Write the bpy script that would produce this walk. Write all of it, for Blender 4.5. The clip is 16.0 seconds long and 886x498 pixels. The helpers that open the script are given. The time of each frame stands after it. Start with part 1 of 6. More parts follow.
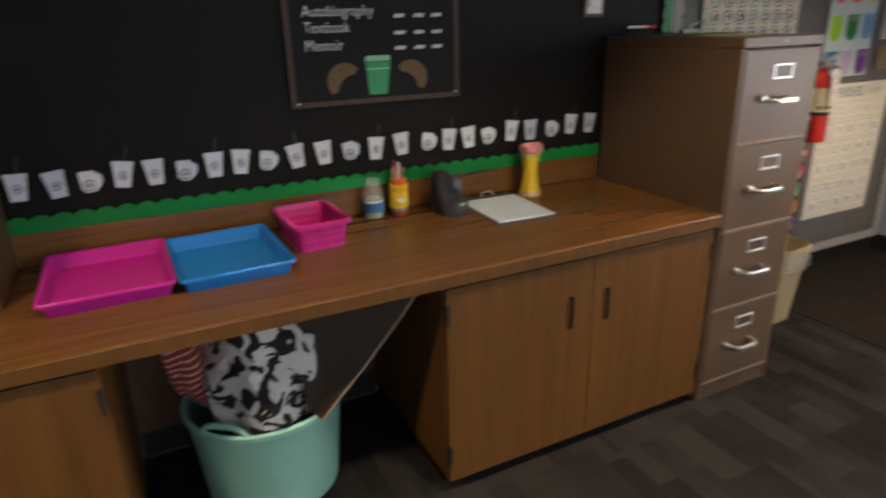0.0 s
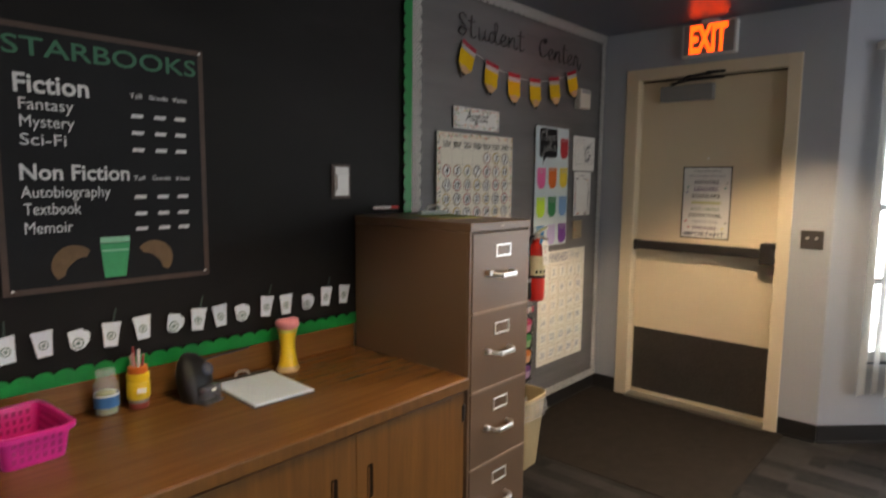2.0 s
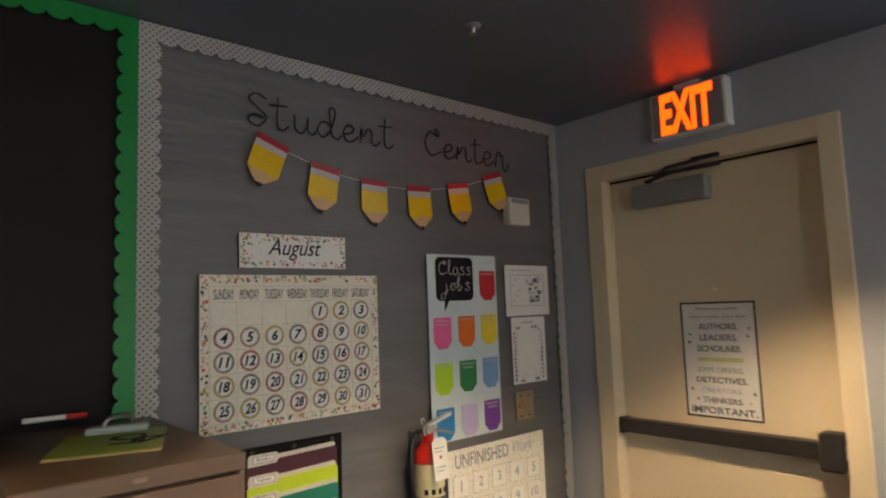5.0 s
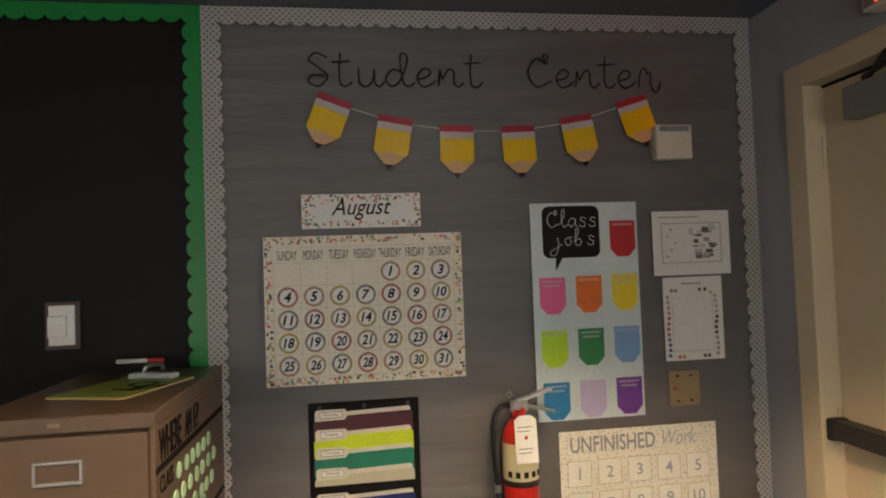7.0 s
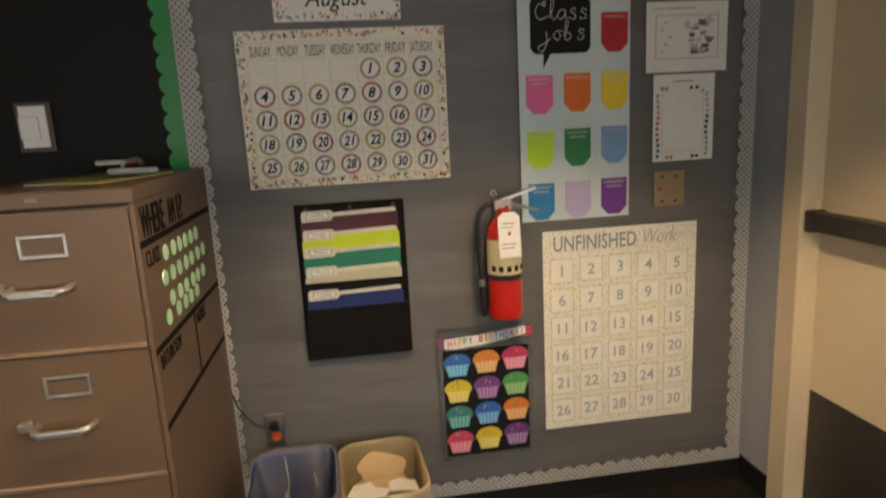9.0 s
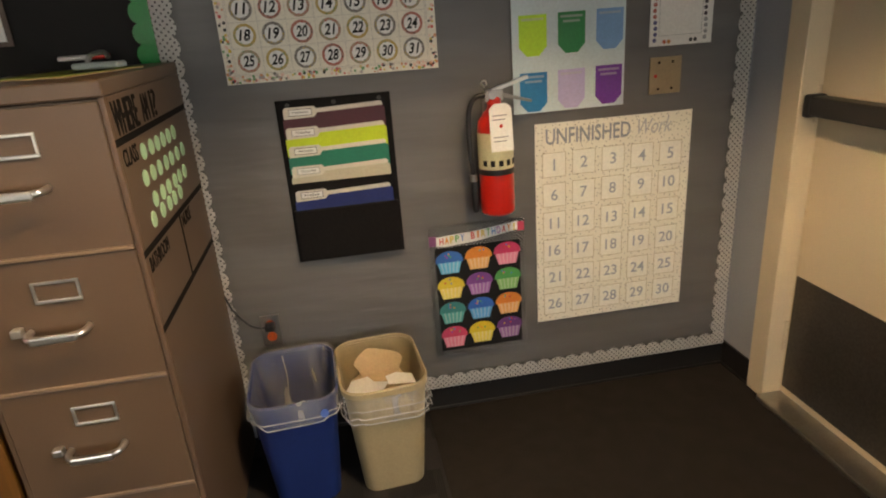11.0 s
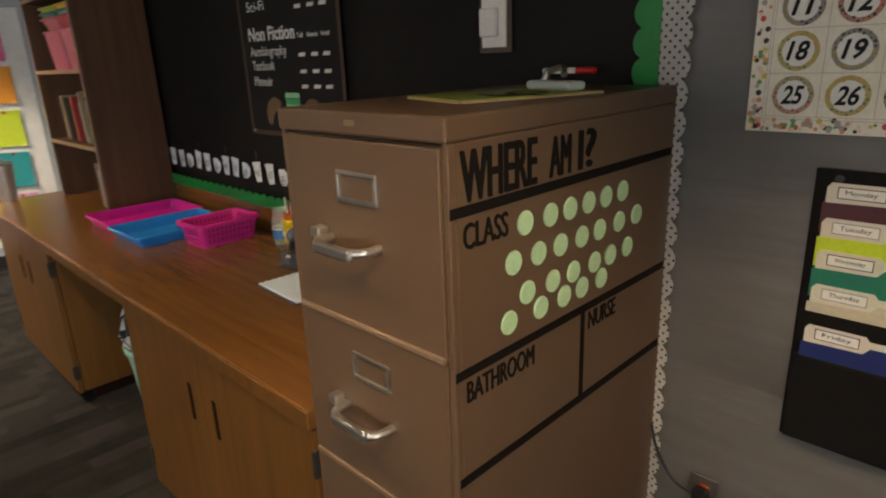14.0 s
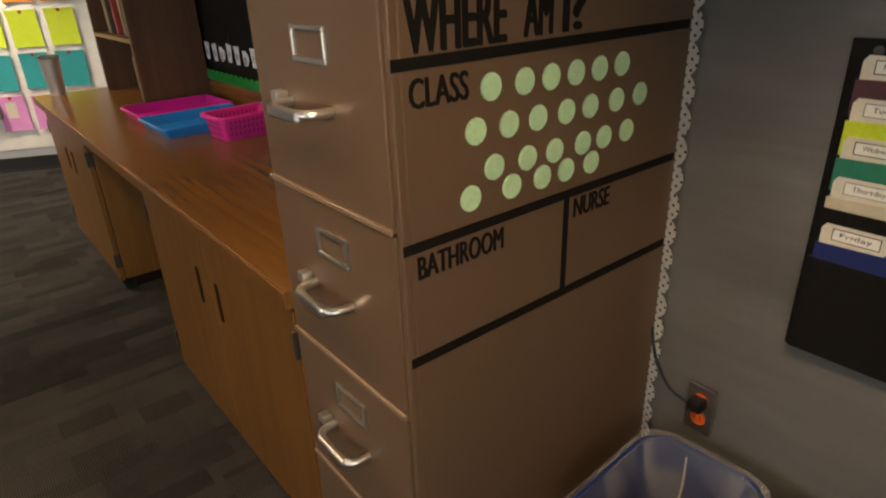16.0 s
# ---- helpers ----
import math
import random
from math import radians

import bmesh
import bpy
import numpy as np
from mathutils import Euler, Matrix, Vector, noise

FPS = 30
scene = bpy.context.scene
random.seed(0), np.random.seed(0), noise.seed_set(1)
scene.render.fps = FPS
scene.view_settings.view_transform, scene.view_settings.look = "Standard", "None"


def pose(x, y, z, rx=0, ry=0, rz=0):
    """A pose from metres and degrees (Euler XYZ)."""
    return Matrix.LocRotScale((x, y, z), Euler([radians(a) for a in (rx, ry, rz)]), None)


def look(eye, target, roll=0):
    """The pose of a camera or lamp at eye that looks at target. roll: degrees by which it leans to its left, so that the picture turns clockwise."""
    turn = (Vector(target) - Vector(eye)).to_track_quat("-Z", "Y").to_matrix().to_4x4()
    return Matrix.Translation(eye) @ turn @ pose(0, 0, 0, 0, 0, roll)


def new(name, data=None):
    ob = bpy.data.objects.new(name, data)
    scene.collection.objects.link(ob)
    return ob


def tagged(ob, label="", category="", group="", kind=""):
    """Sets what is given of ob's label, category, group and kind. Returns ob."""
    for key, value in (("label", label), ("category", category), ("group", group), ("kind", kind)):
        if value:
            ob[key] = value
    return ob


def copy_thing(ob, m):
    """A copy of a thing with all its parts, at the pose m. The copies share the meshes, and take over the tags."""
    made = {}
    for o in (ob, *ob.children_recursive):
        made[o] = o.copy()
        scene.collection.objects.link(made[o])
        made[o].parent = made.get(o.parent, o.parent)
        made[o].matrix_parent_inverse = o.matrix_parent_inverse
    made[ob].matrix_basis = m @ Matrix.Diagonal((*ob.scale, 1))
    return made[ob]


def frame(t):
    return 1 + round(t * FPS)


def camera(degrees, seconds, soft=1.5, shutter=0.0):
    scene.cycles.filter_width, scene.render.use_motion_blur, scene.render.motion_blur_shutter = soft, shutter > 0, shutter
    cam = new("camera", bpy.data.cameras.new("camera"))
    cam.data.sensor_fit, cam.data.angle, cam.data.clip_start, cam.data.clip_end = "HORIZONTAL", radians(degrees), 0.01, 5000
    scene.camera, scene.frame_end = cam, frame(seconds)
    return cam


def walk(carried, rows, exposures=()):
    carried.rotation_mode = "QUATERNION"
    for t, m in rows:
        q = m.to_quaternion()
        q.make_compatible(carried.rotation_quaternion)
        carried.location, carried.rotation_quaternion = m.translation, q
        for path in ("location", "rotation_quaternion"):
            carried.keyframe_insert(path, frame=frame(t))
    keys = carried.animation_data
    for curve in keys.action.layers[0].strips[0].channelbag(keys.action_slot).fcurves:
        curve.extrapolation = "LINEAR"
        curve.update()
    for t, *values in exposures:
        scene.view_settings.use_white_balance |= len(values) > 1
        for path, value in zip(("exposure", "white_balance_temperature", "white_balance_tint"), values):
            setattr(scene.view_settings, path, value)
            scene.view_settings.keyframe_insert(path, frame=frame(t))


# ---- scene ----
cam = camera(71.4, 16.0, soft=2.0, shutter=0.5)
PATH = [
    (0, (-0.078, -0.033, 1.377), (0.75, 1.653, 0.688), -1.5),
    (0.5, (-0.037, -0.044, 1.387), (1.068, 1.491, 0.738), -1.4),
    (1, (-0.04, -0.05, 1.404), (1.224, 1.397, 0.85), -1.2),
    (1.5, (-0.049, -0.054, 1.424), (1.334, 1.336, 1.033), -0.6),
    (2, (-0.059, -0.054, 1.471), (1.424, 1.268, 1.244), 0.6),
    (2.5, (-0.073, -0.021, 1.5), (1.509, 1.197, 1.391), -0.4),
    (3, (0.006, 0.029, 1.498), (1.648, 1.164, 1.385), -2.5),
    (3.5, (0.323, 0.037, 1.511), (1.899, 1.268, 1.515), 0.2),
    (4, (0.7, 0.089, 1.538), (2.186, 1.427, 1.554), 0.1),
    (4.2, (0.867, 0.149, 1.547), (2.369, 1.467, 1.638), -0.8),
    (6.3, (2.318, 0.1, 1.595), (2.82, 2.03, 1.742), -0.4),
    (6.5, (2.378, 0.066, 1.583), (2.775, 2.024, 1.67), -0.1),
    (7, (2.449, 0.002, 1.577), (2.731, 1.98, 1.646), -2.1),
    (7.5, (2.465, -0.018, 1.589), (2.727, 1.964, 1.638), -1.9),
    (8, (2.471, -0.005, 1.544), (2.763, 1.97, 1.426), -2.8),
    (8.5, (2.495, 0.0, 1.443), (2.778, 1.964, 1.197), -2.8),
    (9, (2.485, 0.008, 1.405), (2.75, 1.95, 1.006), -3.0),
    (9.2, (2.483, 0.018, 1.409), (2.743, 1.943, 0.932), -3.0),
    (11.3, (2.46, 0.052, 1.361), (2.738, 1.905, 0.66), -4.5),
    (11.5, (2.447, 0.064, 1.352), (2.688, 1.924, 0.659), -5.4),
    (12, (2.441, 0.135, 1.345), (2.33, 2.017, 0.676), -5.6),
    (12.5, (2.419, 0.364, 1.348), (1.9, 2.189, 0.716), -2.9),
    (13, (2.418, 0.576, 1.348), (1.552, 2.277, 0.752), -3.7),
    (13.5, (2.474, 0.698, 1.365), (1.323, 2.233, 0.802), -3.2),
    (14, (2.567, 0.796, 1.383), (1.216, 2.143, 0.784), -2.3),
    (14.5, (2.641, 0.863, 1.38), (1.173, 2.07, 0.758), -2.4),
    (15, (2.653, 0.913, 1.367), (1.134, 2.025, 0.691), -3.1),
    (15.5, (2.651, 0.934, 1.326), (1.177, 2.047, 0.559), -2.2),
    (16, (2.638, 0.929, 1.288), (1.212, 2.061, 0.46), -2.2),
]
walk(cam, [(t, look(eye, target, roll)) for t, eye, target, roll in PATH], [(0.0, 1.62, 6500, 10), (1.5, 1.74, 6700, 10), (3.0, 1.82, 6800, 10), (4.0, 1.8, 6900, 10), (7.0, 1.68, 7400, 10), (9.0, 1.7, 7400, 10), (11.5, 1.65, 7500, 10), (12.5, 1.5, 7500, 10), (13.5, 1.48, 7300, 10), (15.0, 1.46, 7200, 10), (16.0, 1.42, 7500, 10)])

# ---------------------------------------------------------------- world and light
world = bpy.data.worlds.new("sky")
scene.world = world
world.use_nodes = True
wn, wl = world.node_tree.nodes, world.node_tree.links
wn.clear()
sky = wn.new("ShaderNodeTexSky")
sky.sky_type, sky.sun_disc = "NISHITA", False
sky.sun_elevation, sky.sun_rotation = radians(48), radians(200)
sky_bg = wn.new("ShaderNodeBackground")
sky_bg.inputs["Strength"].default_value = 0.15
sky_out = wn.new("ShaderNodeOutputWorld")
wl.new(sky.outputs[0], sky_bg.inputs[0])
wl.new(sky_bg.outputs[0], sky_out.inputs[0])

sun = new("sun", bpy.data.lights.new("sun", "SUN"))
sun.data.energy, sun.data.angle, sun.data.color = 3.0, radians(0.5), (1.0, 0.95, 0.86)
sun.matrix_world = look((0, 0, 8), (0.4, 1.0, 6.6))

CEIL = 2.43
# only the first can is in view; the others are unseen, on an assumed grid
CANS = [(2.86, 0.61), (0.90, 0.60), (-1.05, 0.60), (-2.50, 0.50), (2.82, -1.60), (0.90, -1.60), (-1.05, -1.60)]
CAN_WATTS = 50.0
for cx, cy in CANS:
    lamp = new("can_lamp", bpy.data.lights.new("can_lamp", "SPOT"))
    # the far-west can is an added, boosted fill for the white board
    lamp.data.energy, lamp.data.color = CAN_WATTS * (3.2 if cx < -2 else 0.6 if cy < 0 else 1.45 if cx > 2 else 0.85), (1.0, 0.88, 0.72) if cx < -2 else (1.0, 0.74, 0.48)
    lamp.data.spot_size, lamp.data.spot_blend, lamp.data.shadow_soft_size = radians(107), 0.40, 0.06
    lamp.matrix_world = look((cx, cy, CEIL - 0.012), (cx, cy + 0.001, 0))

# area lamps standing in for sky light; only the first lamp's window is in view
for wx, wy, turn, watts in ((4.39, -0.20, 135, 19.0), (5.16, -1.76, 90, 8.0), (2.6, -4.19, 0, 7.5), (0.2, -4.19, 0, 7.5)):
    day = new("daylight_stand_in", bpy.data.lights.new("daylight_stand_in", "AREA"))
    day.data.shape, day.data.size, day.data.size_y = "RECTANGLE", 1.25, 1.6
    day.data.energy, day.data.color = watts, (0.92, 0.95, 1.0)
    day.matrix_world = pose(wx, wy, 1.32, 90, 0, turn)

# ---------------------------------------------------------------- materials
def shader(name):
    m = bpy.data.materials.new(name)
    m.use_nodes = True
    nt = m.node_tree
    return m, nt, nt.nodes["Principled BSDF"]


def rgb(c, k=1.0):
    return (min(1, c[0] * k), min(1, c[1] * k), min(1, c[2] * k), 1)


def mat(name, col, rough=0.6, metal=0.0, var=0.12, scale=6.0, stretch=(1, 1, 1), bump=0.0, bscale=120.0, spec=0.5, fine=0.06):
    """A painted, printed or moulded surface: two scales of tone, and a fine relief."""
    m, nt, b = shader(name)
    n, l = nt.nodes, nt.links
    b.inputs["Roughness"].default_value, b.inputs["Metallic"].default_value = rough, metal
    b.inputs["Specular IOR Level"].default_value = spec
    co = n.new("ShaderNodeTexCoord")
    mp = n.new("ShaderNodeMapping")
    mp.inputs["Scale"].default_value = stretch
    l.new(co.outputs["Object"], mp.inputs[0])
    big = n.new("ShaderNodeTexNoise")
    big.inputs["Scale"].default_value, big.inputs["Detail"].default_value = scale, 4
    small = n.new("ShaderNodeTexNoise")
    small.inputs["Scale"].default_value, small.inputs["Detail"].default_value = bscale, 3
    l.new(mp.outputs[0], big.inputs[0])
    l.new(mp.outputs[0], small.inputs[0])
    mix = n.new("ShaderNodeMix")
    mix.data_type = "RGBA"
    mix.inputs["A"].default_value, mix.inputs["B"].default_value = rgb(col, 1 - var), rgb(col, 1 + var)
    l.new(big.outputs["Fac"], mix.inputs["Factor"])
    hs = n.new("ShaderNodeHueSaturation")
    mr = n.new("ShaderNodeMapRange")
    mr.inputs["From Min"].default_value, mr.inputs["From Max"].default_value = 0.3, 0.7
    mr.inputs["To Min"].default_value, mr.inputs["To Max"].default_value = 1 - fine, 1 + fine
    l.new(small.outputs["Fac"], mr.inputs["Value"])
    l.new(mr.outputs[0], hs.inputs["Value"])
    l.new(mix.outputs["Result"], hs.inputs["Color"])
    l.new(hs.outputs[0], b.inputs["Base Color"])
    if bump:
        bp = n.new("ShaderNodeBump")
        bp.inputs["Strength"].default_value, bp.inputs["Distance"].default_value = bump, 0.004 if bscale > 20 else 0.02
        l.new(small.outputs["Fac"], bp.inputs["Height"])
        l.new(bp.outputs[0], b.inputs["Normal"])
    return m


def wood(name, dark, light, rough=0.4, along="x", grain=1.0):
    """Laminate or veneer with a long grain."""
    m, nt, b = shader(name)
    n, l = nt.nodes, nt.links
    co = n.new("ShaderNodeTexCoord")
    mp = n.new("ShaderNodeMapping")
    mp.inputs["Scale"].default_value = {"x": (1.1, 22, 22), "y": (22, 1.1, 22), "z": (22, 22, 1.1)}[along]
    l.new(co.outputs["Object"], mp.inputs[0])
    a = n.new("ShaderNodeTexNoise")
    a.inputs["Scale"].default_value, a.inputs["Detail"].default_value, a.inputs["Distortion"].default_value = 1.6 * grain, 6, 0.6
    c = n.new("ShaderNodeTexNoise")
    c.inputs["Scale"].default_value, c.inputs["Detail"].default_value = 9.0 * grain, 5
    l.new(mp.outputs[0], a.inputs[0])
    l.new(mp.outputs[0], c.inputs[0])
    add = n.new("ShaderNodeMath")
    add.operation = "MULTIPLY_ADD"
    add.inputs[1].default_value, add.inputs[2].default_value = 0.45, 0.0
    l.new(c.outputs["Fac"], add.inputs[0])
    tot = n.new("ShaderNodeMath")
    l.new(a.outputs["Fac"], tot.inputs[0])
    l.new(add.outputs[0], tot.inputs[1])
    ramp = n.new("ShaderNodeValToRGB")
    ramp.color_ramp.elements[0].position, ramp.color_ramp.elements[1].position = 0.52, 0.92
    ramp.color_ramp.elements[0].color, ramp.color_ramp.elements[1].color = rgb(dark), rgb(light)
    l.new(tot.outputs[0], ramp.inputs[0])
    l.new(ramp.outputs[0], b.inputs["Base Color"])
    b.inputs["Roughness"].default_value = rough
    bp = n.new("ShaderNodeBump")
    bp.inputs["Strength"].default_value, bp.inputs["Distance"].default_value = 0.12, 0.002
    l.new(c.outputs["Fac"], bp.inputs["Height"])
    l.new(bp.outputs[0], b.inputs["Normal"])
    return m


def dotted(name, ground, dot, pitch=0.016, radius=0.17, rough=0.55, jitter=0.0):
    """Card printed with small dots."""
    m, nt, b = shader(name)
    n, l = nt.nodes, nt.links
    co = n.new("ShaderNodeTexCoord")
    mp = n.new("ShaderNodeMapping")
    mp.inputs["Rotation"].default_value = (0, 0, radians(45))
    l.new(co.outputs["Object"], mp.inputs[0])
    v = n.new("ShaderNodeTexVoronoi")
    v.voronoi_dimensions = "2D"
    v.inputs["Scale"].default_value, v.inputs["Randomness"].default_value = 1 / pitch, jitter
    l.new(mp.outputs[0], v.inputs["Vector"])
    lt = n.new("ShaderNodeMath")
    lt.operation = "LESS_THAN"
    lt.inputs[1].default_value = radius
    l.new(v.outputs["Distance"], lt.inputs[0])
    no = n.new("ShaderNodeTexNoise")
    no.inputs["Scale"].default_value = 9
    l.new(co.outputs["Object"], no.inputs[0])
    base = n.new("ShaderNodeMix")
    base.data_type = "RGBA"
    base.inputs["A"].default_value, base.inputs["B"].default_value = rgb(ground, 0.9), rgb(ground, 1.06)
    l.new(no.outputs["Fac"], base.inputs["Factor"])
    mix = n.new("ShaderNodeMix")
    mix.data_type = "RGBA"
    mix.inputs["B"].default_value = rgb(dot)
    l.new(base.outputs["Result"], mix.inputs["A"])
    l.new(lt.outputs[0], mix.inputs["Factor"])
    l.new(mix.outputs["Result"], b.inputs["Base Color"])
    b.inputs["Roughness"].default_value = rough
    return m


def carpet_material():
    """Grey patchwork carpet: blocks of differing tone with fine ribs."""
    m, nt, b = shader("patchwork carpet")
    n, l = nt.nodes, nt.links
    co = n.new("ShaderNodeTexCoord")

    def blocks(scale, w, h, turn, off):
        mp = n.new("ShaderNodeMapping")
        mp.inputs["Rotation"].default_value = (0, 0, radians(turn))
        mp.inputs["Location"].default_value = (off, off * 0.7, 0)
        l.new(co.outputs["Object"], mp.inputs[0])
        br = n.new("ShaderNodeTexBrick")
        br.offset, br.squash = 0.37, 1.0
        br.inputs["Scale"].default_value, br.inputs["Mortar Size"].default_value = scale, 0.0
        br.inputs["Brick Width"].default_value, br.inputs["Row Height"].default_value = w, h
        br.inputs["Color1"].default_value, br.inputs["Color2"].default_value = (0.12, 0.12, 0.12, 1), (0.95, 0.95, 0.95, 1)
        l.new(mp.outputs[0], br.inputs[0])
        return br

    one, two, pick = blocks(1, 0.245, 0.075, 90, 0), blocks(1, 0.16, 0.10, 90, 0.13), blocks(1, 0.42, 0.21, 90, 0.41)
    far = n.new("ShaderNodeMath")
    far.operation = "GREATER_THAN"
    far.inputs[1].default_value = 0.62
    l.new(pick.outputs["Color"], far.inputs[0])
    tone = n.new("ShaderNodeMix")
    l.new(far.outputs[0], tone.inputs["Factor"])
    l.new(one.outputs["Color"], tone.inputs["A"])
    l.new(two.outputs["Color"], tone.inputs["B"])
    ribs = []
    for way in ("X", "Y"):
        w = n.new("ShaderNodeTexWave")
        w.bands_direction = way
        w.inputs["Scale"].default_value, w.inputs["Distortion"].default_value, w.inputs["Detail"].default_value = 48, 1.5, 2
        l.new(co.outputs["Object"], w.inputs[0])
        ribs.append(w)
    rib = n.new("ShaderNodeMix")
    l.new(far.outputs[0], rib.inputs["Factor"])
    l.new(ribs[0].outputs["Fac"], rib.inputs["A"])
    l.new(ribs[1].outputs["Fac"], rib.inputs["B"])
    fuzz = n.new("ShaderNodeTexNoise")
    fuzz.inputs["Scale"].default_value, fuzz.inputs["Detail"].default_value = 260, 3
    l.new(co.outputs["Object"], fuzz.inputs[0])
    cloud = n.new("ShaderNodeTexNoise")
    cloud.inputs["Scale"].default_value, cloud.inputs["Detail"].default_value = 2.4, 4
    l.new(co.outputs["Object"], cloud.inputs[0])
    total = None
    for node, k in ((tone.outputs["Result"], 0.22), (pick.outputs["Color"], 0.08), (rib.outputs["Result"], 0.20), (fuzz.outputs["Fac"], 0.30), (cloud.outputs["Fac"], 0.30)):
        s = n.new("ShaderNodeMath")
        s.operation = "MULTIPLY_ADD"
        s.inputs[1].default_value = k
        l.new(node, s.inputs[0])
        if total:
            l.new(total, s.inputs[2])
        else:
            s.inputs[2].default_value = 0
        total = s.outputs[0]
    ramp = n.new("ShaderNodeValToRGB")
    ramp.color_ramp.elements[0].position, ramp.color_ramp.elements[1].position = 0.36, 0.72
    ramp.color_ramp.elements[0].color, ramp.color_ramp.elements[1].color = (0.0040, 0.0042, 0.0050, 1), (0.042, 0.0400, 0.0388, 1)
    l.new(total, ramp.inputs[0])
    l.new(ramp.outputs[0], b.inputs["Base Color"])
    b.inputs["Roughness"].default_value, b.inputs["Specular IOR Level"].default_value = 0.95, 0.1
    bp = n.new("ShaderNodeBump")
    bp.inputs["Strength"].default_value, bp.inputs["Distance"].default_value = 0.5, 0.004
    l.new(total, bp.inputs["Height"])
    l.new(bp.outputs[0], b.inputs["Normal"])
    return m


def glow(name, col, strength):
    m, nt, b = shader(name)
    b.inputs["Base Color"].default_value = rgb(col)
    b.inputs["Emission Color"].default_value, b.inputs["Emission Strength"].default_value = rgb(col), strength
    return m


def clear(name, col, rough=0.05, alpha=0.35):
    """Thin clear plastic or glass: part see-through, part glossy."""
    m, nt, b = shader(name)
    n, l = nt.nodes, nt.links
    b.inputs["Base Color"].default_value, b.inputs["Roughness"].default_value = rgb(col), rough
    tr = n.new("ShaderNodeBsdfTransparent")
    mix = n.new("ShaderNodeMixShader")
    mix.inputs[0].default_value = alpha
    l.new(tr.outputs[0], mix.inputs[1])
    l.new(b.outputs[0], mix.inputs[2])
    l.new(mix.outputs[0], n["Material Output"].inputs[0])
    return m


def bag_material():
    """Thin clear film: nearly see-through, whiter along its wrinkles."""
    m = clear("clear bin liner", (0.72, 0.73, 0.75), 0.2, 0.1)
    n, l = m.node_tree.nodes, m.node_tree.links
    co = n.new("ShaderNodeTexCoord")
    mp = n.new("ShaderNodeMapping")
    mp.inputs["Scale"].default_value = (1, 1, 0.10)
    l.new(co.outputs["Object"], mp.inputs[0])
    no = n.new("ShaderNodeTexNoise")
    no.inputs["Scale"].default_value, no.inputs["Detail"].default_value, no.inputs["Distortion"].default_value = 22, 3, 0.3
    l.new(mp.outputs[0], no.inputs[0])
    r = n.new("ShaderNodeValToRGB")
    r.color_ramp.elements[0].position, r.color_ramp.elements[1].position = 0.46, 0.78
    r.color_ramp.elements[0].color, r.color_ramp.elements[1].color = (0.09, 0.09, 0.09, 1), (0.46, 0.46, 0.46, 1)
    l.new(no.outputs["Fac"], r.inputs[0])
    for node in n:
        if node.type == "MIX_SHADER":
            l.new(r.outputs[0], node.inputs[0])
    return m


def slat_material():
    m, nt, b = shader("blind vinyl")
    n, l = nt.nodes, nt.links
    b.inputs["Base Color"].default_value, b.inputs["Roughness"].default_value = (0.86, 0.86, 0.84, 1), 0.5
    t = n.new("ShaderNodeBsdfTranslucent")
    t.inputs[0].default_value = (0.90, 0.90, 0.88, 1)
    mix = n.new("ShaderNodeMixShader")
    mix.inputs[0].default_value = 0.55
    l.new(b.outputs[0], mix.inputs[1])
    l.new(t.outputs[0], mix.inputs[2])
    l.new(mix.outputs[0], n["Material Output"].inputs[0])
    return m


def cow_print():
    m, nt, b = shader("black and white print fleece")
    n, l = nt.nodes, nt.links
    co = n.new("ShaderNodeTexCoord")
    no = n.new("ShaderNodeTexNoise")
    no.inputs["Scale"].default_value, no.inputs["Detail"].default_value, no.inputs["Distortion"].default_value = 13, 1.2, 1.9
    l.new(co.outputs["Object"], no.inputs[0])
    r = n.new("ShaderNodeValToRGB")
    r.color_ramp.elements[0].position, r.color_ramp.elements[1].position = 0.458, 0.485
    r.color_ramp.elements[0].color, r.color_ramp.elements[1].color = (0.012, 0.012, 0.015, 1), (0.62, 0.60, 0.57, 1)
    l.new(no.outputs["Fac"], r.inputs[0])
    l.new(r.outputs[0], b.inputs["Base Color"])
    b.inputs["Roughness"].default_value = 0.9
    return m


def striped(name, a, c, scale):
    m, nt, b = shader(name)
    n, l = nt.nodes, nt.links
    co = n.new("ShaderNodeTexCoord")
    w = n.new("ShaderNodeTexWave")
    w.bands_direction = "Z"
    w.inputs["Scale"].default_value, w.inputs["Distortion"].default_value = scale, 1.2
    l.new(co.outputs["Object"], w.inputs[0])
    r = n.new("ShaderNodeValToRGB")
    r.color_ramp.elements[0].position, r.color_ramp.elements[1].position = 0.80, 0.86
    r.color_ramp.elements[0].color, r.color_ramp.elements[1].color = rgb(a), rgb(c)
    l.new(w.outputs["Fac"], r.inputs[0])
    l.new(r.outputs[0], b.inputs["Base Color"])
    b.inputs["Roughness"].default_value = 0.85
    return m


